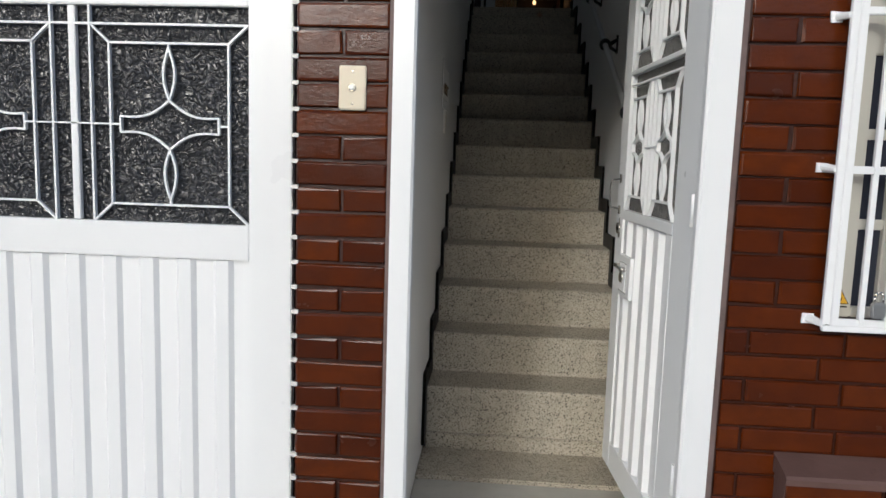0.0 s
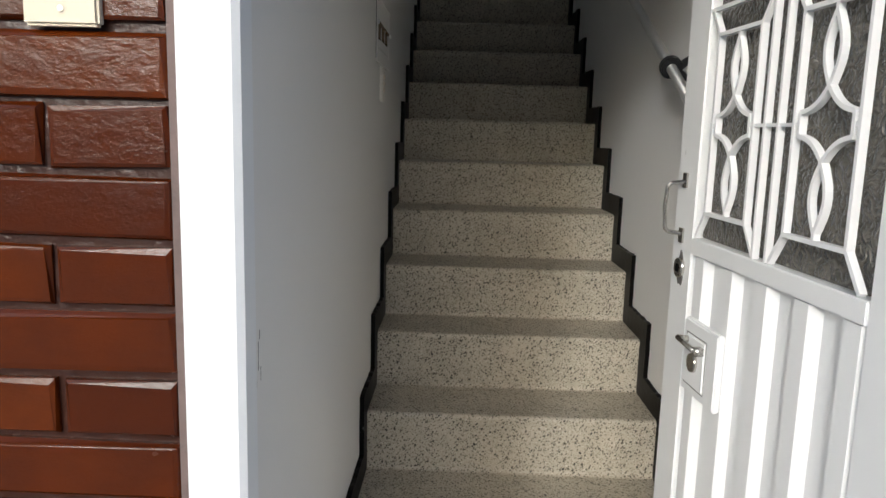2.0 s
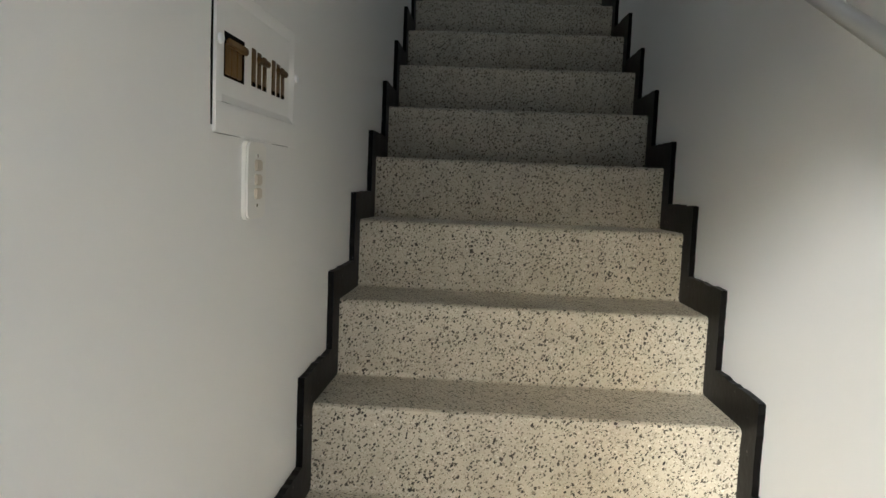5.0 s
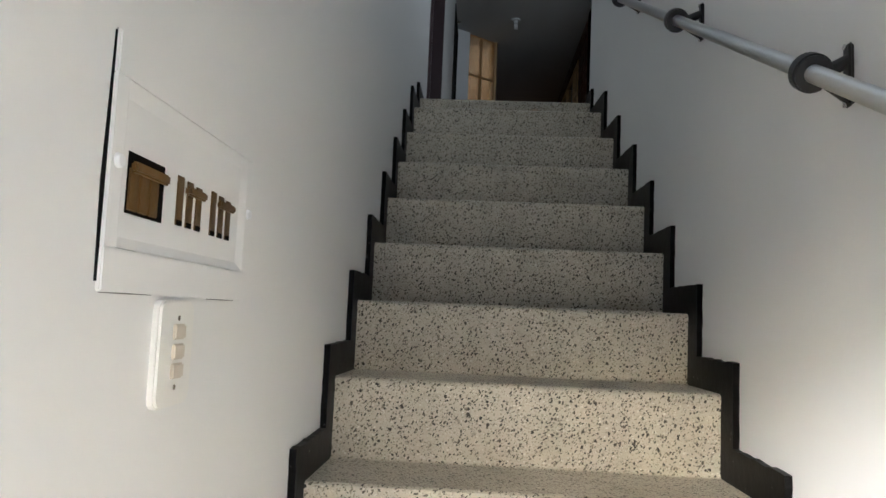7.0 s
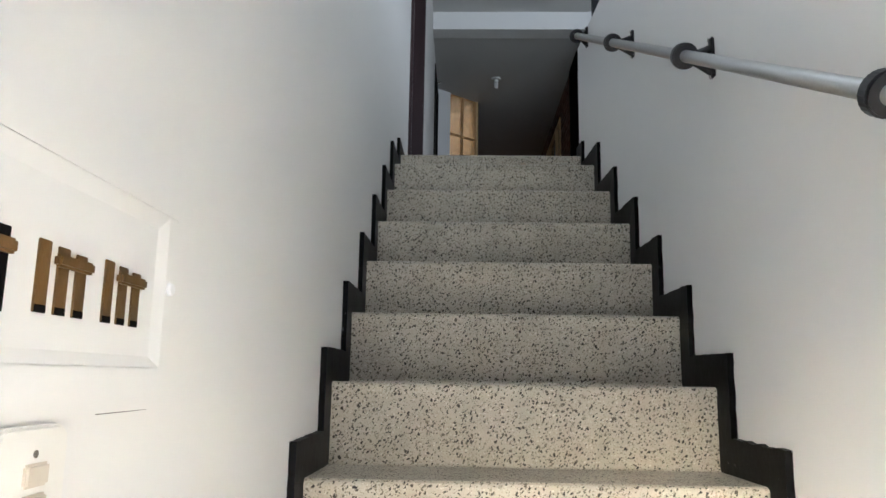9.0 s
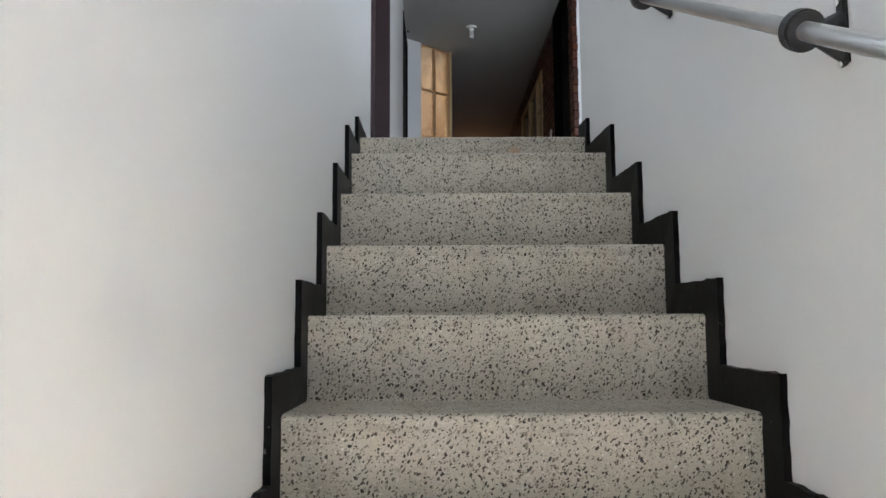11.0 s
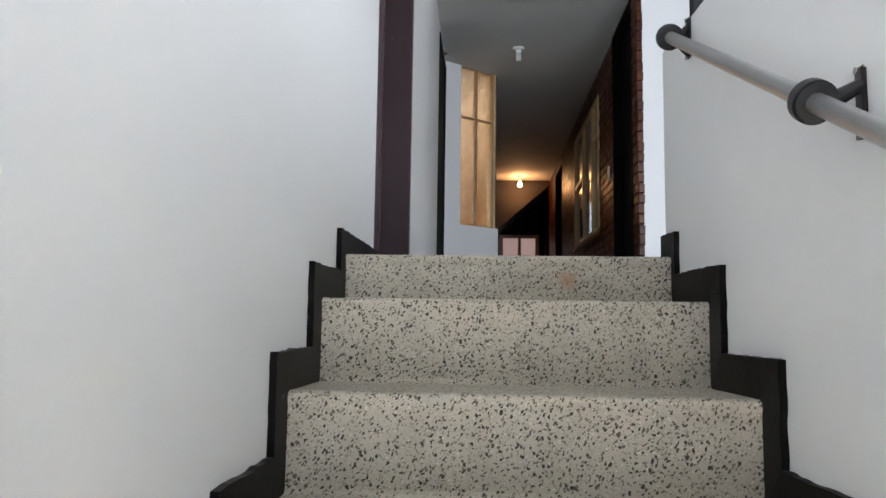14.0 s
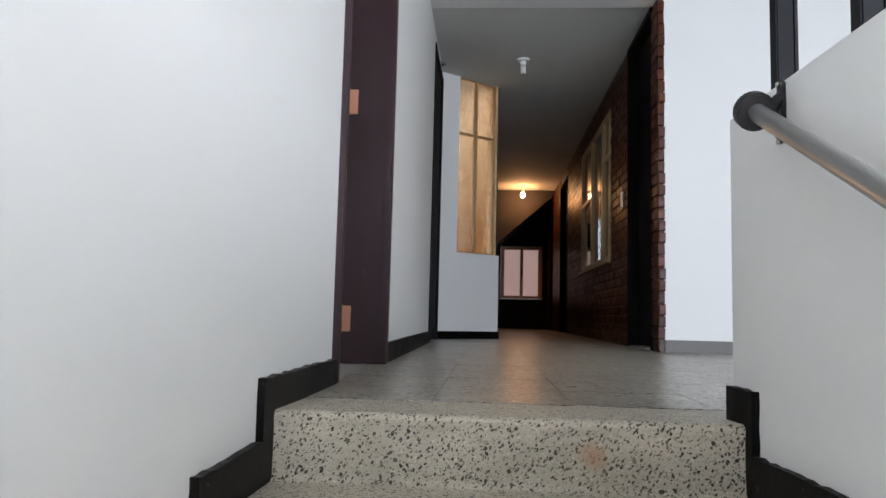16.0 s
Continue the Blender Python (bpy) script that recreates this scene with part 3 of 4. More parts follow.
handrail = thing("handrail", "brushed steel tube handrail on black wall brackets", "handrail")
bm = bmesh.new()
add_rod(bm, rail_at(4.98), rail_at(8.372), 0.0145, seg=24)
part("tube", bm, STEEL, handrail, "", True)
slope = (rail_at(8) - rail_at(7)).normalized()
for y in (5.340, 6.122, 6.878, 7.630, 8.352):
    c = rail_at(y)
    wx = right_wall(y)
    bm = bmesh.new()
    add_box(bm, wx - 0.009, wx, y + 0.006, y + 0.030, c.z - 0.048, c.z + 0.056)
    bevelled(bm, 0.004)
    bracket = part("bracket", bm, BLACK_PLASTIC, handrail, "black wall bracket with collar")
    bm = bmesh.new()
    add_rod(bm, c - slope * 0.013, c + slope * 0.012, 0.0315, seg=28)
    bevelled(bm, 0.004)
    part("collar", bm, BLACK_PLASTIC, bracket)
    bm = bmesh.new()
    add_rod(bm, (c.x + 0.020, y + 0.006, c.z - 0.002), (wx - 0.006, y + 0.019, c.z + 0.028), 0.013, 0.010, seg=12)
    add_rod(bm, (c.x + 0.020, y + 0.006, c.z - 0.008), (wx - 0.006, y + 0.019, c.z - 0.035), 0.010, 0.008, seg=12)
    part("arm", bm, BLACK_PLASTIC, bracket)
    for dz in (-0.045, 0.05):
        rod("screw", CHROME, (wx - 0.009, y + 0.019, c.z + dz), (wx - 0.012, y + 0.019, c.z + dz), 0.005, None, bracket, seg=8)
# steel posts on the parapet
for y in (8.555, 8.25):
    post = thing("steel_post", "slim black steel post standing on the parapet", "post", pose(0.495, y, 3.107), "parapet posts")
    box("shaft", POST, -0.017, 0.017, -0.017, 0.017, 0.0, C_STAIR - 3.109, post, bevel=0.003)
    box("flange", POST, 0.016, 0.022, -0.019, 0.010, 0.002, C_STAIR - 3.112, post)

# ---------------------------------------------------------------- fuse panel and switches on the left wall
panel = thing("fuse_panel", "white painted fuse panel with brown bakelite breakers, set in the wall", "fuse panel", pose(0, -0.016, 0.006))
bm = bmesh.new()
# black strip painted for the shade in the gap, no real hollow
gap = [(5.6305, 1.455), (5.6290, 1.500), (5.6270, 1.545), (5.6285, 1.590), (5.6300, 1.630), (5.6315, 1.686), (5.70, 1.686), (5.70, 1.455)]
add_prism(bm, gap, "x", LEFT - 0.004, LEFT + 0.001)
part("shadow_gap", bm, VOID, panel, "black strip for the shade in the uneven gap along the cover's edge")
for y0, y1, z in ((5.634, 5.790, 1.6886), (5.850, 6.030, 1.6886), (5.640, 5.745, 1.4456), (5.900, 6.000, 1.4456)):
    bm = bmesh.new()
    add_prism(bm, [(y0, z), ((y0 + y1) / 2, z + 0.0005), (y1, z + 0.0002), (y1, z - 0.0004), ((y0 + y1) / 2, z - 0.0008), (y0, z - 0.0008)], "x", LEFT - 0.001, LEFT + 0.0005)
    part("paint_crack", bm, BARE, panel, "dark crack in the paint")
box("cover_rim", WALL, LEFT - 0.002, LEFT + 0.005, 5.634, 6.037, 1.446, 1.487, panel, bevel=0.0015)
box("cover_rim", WALL, LEFT - 0.002, LEFT + 0.005, 5.634, 6.037, 1.646, 1.688, panel, bevel=0.0015)
box("cover_rim", WALL, LEFT - 0.002, LEFT + 0.005, 5.634, 5.656, 1.487, 1.646, panel)
box("cover_rim", WALL, LEFT - 0.002, LEFT + 0.005, 6.012, 6.037, 1.487, 1.646, panel)
bm = bmesh.new()
outer = [(5.656, 1.487), (6.012, 1.487), (6.012, 1.646), (5.656, 1.646)]
inner = [(5.664, 1.498), (5.992, 1.498), (5.992, 1.630), (5.664, 1.630)]
vo = [bm.verts.new((LEFT + 0.005, y, z)) for y, z in outer]
vi = [bm.verts.new((LEFT + 0.0012, y, z)) for y, z in inner]
for i in range(4):
    j = (i + 1) % 4
    bm.faces.new((vo[i], vo[j], vi[j], vi[i]))
bm.faces.new(vi)
bmesh.ops.recalc_face_normals(bm, faces=bm.faces)
part("recess", bm, WALL, panel)
x = LEFT + 0.0012
# flat black pieces stand for the shaded hollows round the breakers
box("opening", VOID, x - 0.001, x + 0.0008, 5.672, 5.752, 1.522, 1.582, panel)
for y0, y1 in ((5.674, 5.694), (5.696, 5.716), (5.718, 5.738)):
    box("breaker", BAKELITE, x, x + 0.0025, y0, y1, 1.525, 1.566, panel, "brown bakelite breaker", 0.001)
box("breaker_bar", BAKELITE, x + 0.001, x + 0.008, 5.676, 5.752, 1.562, 1.573, panel, "brown bakelite toggle bar", 0.002)
for base_y in (5.786, 5.888):
    for i in range(3):
        y0 = base_y + i * 0.027
        slot = box("breaker", BAKELITE, x - 0.0005, x + 0.0016, y0, y0 + 0.017, 1.525, 1.581 - 0.002 * i, panel, "brown bakelite breaker", 0.0007)
        box("slot_end", VOID, x, x + 0.0020, y0 + 0.001, y0 + 0.016, 1.525, 1.531, slot)
    box("breaker_bar", BAKELITE, x + 0.001, x + 0.008, base_y + 0.020, base_y + 0.073, 1.562, 1.572, panel, "brown bakelite toggle bar", 0.002)
for y, z in ((5.646, 1.567), (6.022, 1.570)):
    rod("screw", WHITE, (LEFT + 0.005, y, z), (LEFT + 0.0095, y, z), 0.0075, 0.006, panel, seg=14)

plate = thing("switch_plate", "ivory wall plate with three rocker switches under the fuse panel", "light switch", pose(0, -0.022, 0.006))
bm = bmesh.new()
ring = []
for cy, cz, a0 in ((5.838, 1.430, 0), (5.772, 1.430, 90), (5.772, 1.337, 180), (5.838, 1.337, 270)):
    ring += [(cy + 0.012 * math.cos(radians(a0 + q)), cz + 0.012 * math.sin(radians(a0 + q))) for q in (0, 30, 60, 90)]
add_prism(bm, ring, "x", LEFT - 0.001, LEFT + 0.006)
add_prism(bm, [(5.805 + (y - 5.805) * 0.95, 1.3835 + (z - 1.3835) * 0.962) for y, z in ring], "x", LEFT + 0.006, LEFT + 0.009)
part("plate", bm, IVORY, plate)
for z in (1.407, 1.385, 1.364):
    box("rocker", ROCKER, LEFT + 0.007, LEFT + 0.0125, 5.793, 5.822, z - 0.0085, z + 0.0085, plate, "yellowed ivory rocker", 0.002)
for z in (1.422, 1.346):
    rod("screw", CHROME, (LEFT + 0.008, 5.806, z), (LEFT + 0.0098, 5.806, z), 0.003, None, plate, seg=8)

# ---------------------------------------------------------------- street side
FACE = 3.98
structure(box("ground", CONCRETE, -150, 150, -150, 3.899, -0.6, -0.13), "grey concrete pavement", "pavement")
structure(box("ground_inside", CONCRETE, -6, 6, 3.9, 20.4, -0.7, -0.26))
structure(box("wall_facade_over", MORTAR, -6.0, 6.0, FACE + 0.012, 3.988, 2.25, 5.2))
structure(box("wall_facade_upper", MORTAR, -6.0, 6.0, FACE + 0.008, 3.986, 5.2, 6.0))
structure(box("roof", CONCRETE, -6.0, 6.0, 3.98, 20.199, 5.2, 5.3))

# unseen facade, added and sized to keep low sky off the upper stairs
structure(box("low_sky_blocker", BLOCKER_RENDER, -90, 90, -26.4, -26.0, -0.14, 8.0), "unseen plain facade added to block the low sky", "facade")

# entry door frame
door_frame = structure(new("door_frame"), "white painted steel door frame", "door frame")
bm = bmesh.new()
add_prism(bm, [(-0.458, 3.972), (-0.402, 3.968), (-0.395, 3.975), (-0.395, 4.014), (-0.458, 4.016)], "z", -0.112, 2.25)
part("jamb", bm, WHITE, door_frame)
bm = bmesh.new()
add_prism(bm, [(0.454, 3.972), (0.381, 3.968), (0.374, 3.975), (0.374, 4.010), (0.402, 4.012), (0.402, 4.052), (0.454, 4.052)], "z", -0.112, 2.25)
part("jamb", bm, WHITE, door_frame)
box("head", WHITE, -0.395, 0.374, 3.972, 4.050, 2.11, 2.249, door_frame)

# ---------------------------------------------------------------- ornamental steel leaves


def arc(a, b, bulge, n=10):
    """Points from a to b, bowed sideways by bulge."""
    a, b = Vector(a), Vector(b)
    d = b - a
    s = Vector((-d.y, d.x)).normalized()
    return [tuple(a.lerp(b, i / n) + s * bulge * math.sin(math.pi * i / n)) for i in range(n + 1)]


def motif(bm, cx, cz, ow, oh, iw, ih, tip, tip_h, lens_top, lens_low, lens_w, y0, y1, w):
    """Grille panel: an inner frame tied to the outer corners, pointed ovals and a waisted cross."""
    inner = [(cx - iw, cz - ih), (cx + iw, cz - ih), (cx + iw, cz + ih), (cx - iw, cz + ih)]
    outer = [(cx - ow, cz - oh), (cx + ow, cz - oh), (cx + ow, cz + oh), (cx - ow, cz + oh)]
    for i in range(4):
        add_strip(bm, [inner[i], inner[(i + 1) % 4]], w, y0, y1)
        add_strip(bm, [inner[i], outer[i]], w, y0 + 0.0006, y1 - 0.0006)
    for s in (1, -1):
        top, low = (cx, cz + s * lens_top), (cx, cz + s * lens_low)
        add_strip(bm, [(cx, cz + s * ih), top], w, y0 + 0.001, y1 - 0.001)
        add_strip(bm, arc(top, low, lens_w), w, y0 + 0.0004, y1 - 0.0004)
        add_strip(bm, arc(top, low, -lens_w), w, y0 + 0.0008, y1 - 0.0008)
        for q in (1, -1):
            add_strip(bm, arc(low, (cx + q * tip, cz + s * tip_h), -s * q * (tip - tip_h) * 0.16), w, y0 + 0.0005, y1 - 0.0005)
    for q in (1, -1):
        add_strip(bm, [(cx + q * tip, cz - tip_h), (cx + q * tip, cz + tip_h)], w, y0, y1)
        add_strip(bm, [(cx + q * tip, cz), (cx + q * iw, cz)], w, y0 + 0.0012, y1 - 0.0012)


def ribbed(bm, x0, x1, z0, z1, pitch, wide, back, front, start):
    """Pressed sheet: a back plane with raised flat ribs whose sides slope."""
    add_box(bm, x0, x1, back - 0.002, back, z0, z1)
    x = start
    while x + wide < x1 + 0.001:
        s = 0.2 * wide
        add_prism(bm, [(x, back), (x + s, front), (x + wide - s, front), (x + wide, back)], "z", z0 + 0.001, z1 - 0.001)
        x += pitch


# entry leaf: u runs from the hinge to the free edge, +y is its street face
HINGE, FREE = Vector((0.383, 4.035)), Vector((0.313, 4.857))
du = (FREE - HINGE).normalized()
LEAF_AT = Matrix(((du.x * 0.928, -du.y, 0, HINGE.x), (du.y * 0.928, du.x, 0, HINGE.y), (0, 0, 1, 0), (0, 0, 0, 1)))
LW = 0.915
entry_door = thing("entry_door", "white steel entry door standing open, with an ornamental grille over grey obscure glass", "door", LEAF_AT)
T0 = -0.034
box("stile", WHITE, 0.0, 0.178, T0, 0.002, 0.0, 2.09, entry_door, bevel=0.003)
box("stile", WHITE, 0.803, LW, T0, 0.002, 0.0, 2.09, entry_door, bevel=0.003)
box("rail", WHITE, 0.179, 0.802, T0, 0.001, 0.0, 0.11, entry_door, bevel=0.002)
box("rail", WHITE, 0.179, 0.802, T0, 0.004, 0.993, 1.028, entry_door, bevel=0.002)
box("rail", WHITE, 0.179, 0.802, T0, 0.003, 1.528, 1.544, entry_door, bevel=0.002)
box("rail", WHITE, 0.179, 0.802, T0, 0.001, 2.02, 2.09, entry_door, bevel=0.002)
bm = bmesh.new()
ribbed(bm, 0.179, 0.802, 0.111, 0.992, 0.1370, 0.072, -0.019, -0.001, 0.178)
part("ribbed_panel", bm, FROST_PAINT, entry_door)
for z0, z1 in ((1.029, 1.527), (1.545, 2.019)):
    box("pane", GLASS_DOOR, 0.180, 0.801, -0.024, -0.019, z0, z1, entry_door, "grey obscure glass")
    top = z0 + 0.459
    mid = (z0 + top) / 2 + 0.002
    bm = bmesh.new()
    for c in (0.660, 0.336):
        motif(bm, c, mid, 0.132, 0.229, 0.090, 0.176, 0.074, 0.018, 0.162, 0.056, 0.021, -0.010, 0.003, 0.0075)
    for u in (0.527, 0.479):
        add_strip(bm, [(u, z0), (u, top)], 0.0075, -0.010, 0.0025)
    add_strip(bm, [(0.180, top), (0.801, top)], 0.0075, -0.009, 0.002)
    add_strip(bm, [(0.569, mid), (0.427, mid)], 0.006, -0.007, 0.001)
    part("grille", bm, WHITE, entry_door, "white ornamental flat-bar grille")
# lock, pull handle and cylinder
lock = box("lock_plate", WHITE, 0.600, 0.767, 0.001, 0.016, 0.712, 0.866, entry_door, "white painted lock plate with paint smears", 0.003)
bm = bmesh.new()
add_strip(bm, [(0.650, 0.838), (0.752, 0.838), (0.752, 0.730), (0.650, 0.730), (0.650, 0.838)], 0.0025, 0.0155, 0.0166)
part("lock_seam", bm, BARE, lock, "dark worn seam round the lock case")
box("lock_case", WHITE, 0.653, 0.749, 0.012, 0.019, 0.733, 0.835, lock, "", 0.002)
bm = bmesh.new()
add_rod(bm, (0.740, 0.018, 0.824), (0.740, 0.040, 0.826), 0.007)
add_rod(bm, (0.746, 0.038, 0.826), (0.664, 0.034, 0.818), 0.0062, 0.0052)
add_box(bm, 0.655, 0.672, 0.018, 0.036, 0.810, 0.826)
part("knob", bm, CHROME, lock, "worn metal knob", True)
rod("key_cylinder", CHROME, (0.702, 0.018, 0.784), (0.702, 0.026, 0.784), 0.021, 0.019, lock, "worn round key cylinder", 20)
bm = bmesh.new()
pts = [(0.838, 0.002, 1.150), (0.846, 0.031, 1.146), (0.846, 0.039, 1.138), (0.846, 0.042, 1.095), (0.846, 0.039, 1.048), (0.846, 0.031, 1.040), (0.838, 0.002, 1.036)]
for a, b in zip(pts, pts[1:]):
    add_rod(bm, a, b, 0.0048, seg=10)
for z in (1.153, 1.033):
    add_box(bm, 0.826, 0.848, 0.0, 0.006, z - 0.016, z + 0.016)
me = bpy.data.meshes.new("pull_handle")
bm.to_mesh(me), bm.free()
me.materials.append(CHROME)
handle = new("pull_handle", me)
handle.parent = entry_door
handle.location = (0.028, 0.0, -0.008)
handle["label"] = "worn chrome pull handle"
bm = bmesh.new()
patch = [(0.030 * math.cos(radians(a)) * (0.72 + 0.16 * math.cos(radians(3 * a + 40))), 0.046 * math.sin(radians(a)) * (1.0 + 0.13 * math.sin(radians(5 * a)))) for a in range(0, 360, 15)]
add_prism(bm, [(0.858 + 0.8 * x, 0.952 + 0.8 * z) for x, z in patch], "y", 0.0015, 0.0035)
part("bare_patch", bm, BARE, entry_door, "bare grey metal where the paint has chipped off")
cyl = rod("lock_rose", CHROME, (0.858, 0.0, 0.954), (0.858, 0.010, 0.954), 0.024, 0.021, entry_door, "scratched metal lock rose with bare primer round it", 20)
rod("keyhole", VOID, (0.858, 0.010, 0.954), (0.858, 0.011, 0.954), 0.010, None, cyl, seg=12)
for z in (0.30, 1.08, 1.86):
    rod("hinge", WHITE, (-0.008, 0.006, z - 0.045), (-0.008, 0.006, z + 0.045), 0.009, None, entry_door, seg=12)

# garage door: seen from the street, u runs from its right edge to the left
GATE_AT = Matrix(((-1, 0, 0, -0.752), (0, -1, 0, 4.035), (0, 0, 1, 0), (0, 0, 0, 1)))
gate = thing("garage_door", "white steel garage door with ornamental grille over dark obscure glass", "garage door", GATE_AT)
GW = 1.36
box("stile", WHITE, 0.0, 0.127, -0.03, 0.004, -0.09, 2.25, gate, bevel=0.003)
box("stile", WHITE, 1.18, GW, -0.03, 0.004, -0.09, 2.25, gate, bevel=0.003)
box("rail", WHITE, 0.128, 1.179, -0.03, 0.003, 0.885, 0.988, gate, bevel=0.002)
box("rail", WHITE, 0.128, 1.179, -0.03, 0.003, -0.09, 0.02, gate, bevel=0.002)
box("rail", WHITE, 0.128, 1.179, -0.03, 0.003, 1.606, 1.632, gate, bevel=0.003)
box("rail", WHITE, 0.128, 1.179, -0.03, 0.003, 2.17, 2.25, gate, bevel=0.002)
bm = bmesh.new()
ribbed(bm, 0.128, 1.179, 0.021, 0.884, 0.1143, 0.063, -0.013, 0.000, 0.178)
part("ribbed_panel", bm, FROST_PAINT, gate)
for z0, z1 in ((0.989, 1.605), (1.633, 2.169)):
    box("pane", GLASS_DARK, 0.128, 1.179, -0.024, -0.018, z0, z1, gate, "dark pebbled obscure glass")
    top = z0 + 0.565 if z1 - z0 > 0.58 else z1 - 0.02
    mid = (z0 + top) / 2
    half = (top - z0) / 2
    bm = bmesh.new()
    for c in (0.362, 0.946):
        motif(bm, c, mid, 0.232, half, 0.176, half - 0.052, 0.146, 0.023, half - 0.067, 0.070, 0.017, -0.010, 0.002, 0.0062)
    for u in (0.595, 0.712):
        add_strip(bm, [(u, z0), (u, z1)], 0.0062, -0.012, 0.002)
    add_strip(bm, [(0.128, top), (1.179, top)], 0.0062, -0.009, 0.0015)
    add_strip(bm, [(0.508, mid), (0.800, mid)], 0.0045, -0.007, 0.001)
    part("grille", bm, WHITE, gate, "white ornamental flat-bar grille")
    box("post", WHITE, 0.637, 0.659, -0.017, 0.001, z0 + 0.001, z1 - 0.001, gate, bevel=0.002)
# black sheet in place of the unlit garage interior
structure(box("garage_dark_sheet", VOID, -6.0, -0.62, 4.10, 4.14, -0.3, 5.2))
structure(box("wall_facade_far_left", MORTAR, -6.0, -2.12, 3.992, 4.09, -0.3, 2.25))
structure(box("lintel", WHITE, -2.12, -0.728, 3.995, 4.09, 2.252, 2.30))

# bell plate on the brick pier
bell = thing("door_bell", "yellowed cream bell plate with round button on brick", "door bell")
box("plate", CREAM, -0.605, -0.531, FACE - 0.010, FACE + 0.004, 1.325, 1.444, bell, bevel=0.003)
rod("button_ring", CHROME, (-0.568, FACE - 0.009, 1.385), (-0.568, FACE - 0.014, 1.385), 0.010, None, bell, "small chrome ring", 18)
rod("push_button", IVORY, (-0.568, FACE - 0.013, 1.385), (-0.568, FACE - 0.019, 1.385), 0.0062, None, bell, "", 16)
for z in (1.428, 1.341):
    rod("screw", CHROME, (-0.567, FACE - 0.009, z), (-0.567, FACE - 0.0115, z), 0.0032, None, bell, seg=8)

# ---------------------------------------------------------------- window with a grille in the facade
WX, WZ0, WZ1 = 0.745, 0.805, 2.0
structure(box("wall_facade_right_core", MORTAR, 0.4545, WX, FACE + 0.010, 4.054, -0.3, 2.25), "recessed red mortar behind the bricks", "wall")
structure(box("wall_facade_right_under", MORTAR, WX, 6.0, FACE + 0.010, 4.054, -0.3, WZ0))
structure(box("wall_facade_right_over", MORTAR, WX, 6.0, FACE + 0.010, 4.054, WZ1, 2.25))
structure(box("wall_facade_far_right", MORTAR, 2.2, 6.0, FACE + 0.010, 4.054, WZ0, WZ1))
structure(box("wall_facade_left_core", MORTAR, -0.727, -0.4590, FACE + 0.010, 4.054, -0.3, 2.25), "recessed red mortar behind the bricks", "wall")
# black sheet added for the darkness of the room behind the street window
structure(box("front_room_dark_sheet", VOID, 0.62, 6.0, 4.60, 4.64, -0.3, 2.30))
window_3 = structure(new("window_3"), "beige metal street window with dark panes", "window")
box("window_frame", ALUMINIUM, WX + 0.002, WX + 0.062, 4.00, 4.05, WZ0 + 0.002, WZ1 - 0.002, window_3, bevel=0.003)
box("window_frame", ALUMINIUM, WX + 0.062, 2.198, 4.00, 4.05, WZ0 + 0.002, WZ0 + 0.03, window_3, bevel=0.003)
for x0 in (0.90, 1.28, 1.66, 2.04):
    box("window_frame", ALUMINIUM, x0 - 0.025, x0 + 0.012, 4.005, 4.045, WZ0 + 0.03, WZ1 - 0.002, window_3, bevel=0.003)
for z in (1.06, 1.30, 1.52, 1.76):
    box("window_frame", ALUMINIUM, WX + 0.062, 2.198, 4.012, 4.040, z - 0.014, z + 0.014, window_3, bevel=0.003)
for x0, x1 in ((WX + 0.062, 0.875), (0.912, 1.255), (1.292, 1.635), (1.672, 2.015)):
    for z0, z1 in ((WZ0 + 0.03, 1.046), (1.074, 1.286), (1.314, 1.506), (1.534, 1.746), (1.774, WZ1 - 0.002)):
        box("pane", PANE_DARK if z0 < 1.4 else ALUMINIUM, x0, x1, 4.024, 4.029, z0, z1, window_3)
GY = 3.93
grille = thing("window_grille", "white steel security grille in front of the window", "window grille")
for x in (0.712, 0.733, 0.800, 0.865, 0.985, 1.105, 1.225, 1.345, 1.465, 1.585, 1.705):
    w = 0.010 if x < 0.75 else 0.007
    box("bar", WHITE, x - w, x + w, GY - 0.008, GY + 0.008, 0.800, 1.98, grille, bevel=0.002)
for z in (0.806, 1.205, 1.600, 1.97):
    box("cross_bar", WHITE, 0.722, 1.72, GY - 0.006, GY + 0.006, z - 0.010, z + 0.010, grille, bevel=0.002)
box("cross_bar", WHITE, 0.702, 1.72, GY - 0.012, GY + 0.004, 0.782, 0.797, grille, bevel=0.002)
for z in (0.800, 1.205, 1.590, 1.95):
    bm = bmesh.new()
    add_rod(bm, (0.704, GY, z), (0.690, FACE - 0.002, z + 0.004), 0.009, 0.011, 10)
    add_box(bm, 0.672, 0.702, FACE - 0.006, FACE + 0.003, z - 0.010, z + 0.016)
    wobble(bm, 0.002, int(z * 100))
    part("anchor", bm, WHITE, grille)


def padlock(x, z):
    p = thing("padlock", "small steel padlock hanging on the window grille", "padlock", pose(x, GY - 0.014, z), "grille padlocks")
    box("body", STEEL, -0.018, 0.018, -0.008, 0.008, -0.042, 0.0, p, bevel=0.004)
    bm = bmesh.new()
    pts = [(-0.011, 0, 0.0), (-0.011, 0, 0.016), (-0.006, 0, 0.026), (0.006, 0, 0.026), (0.011, 0, 0.016), (0.011, 0, 0.0)]
    for a, b in zip(pts, pts[1:]):
        add_rod(bm, a, b, 0.0032, seg=8)
    part("shackle", bm, CHROME, p, "bright bent shackle", True)


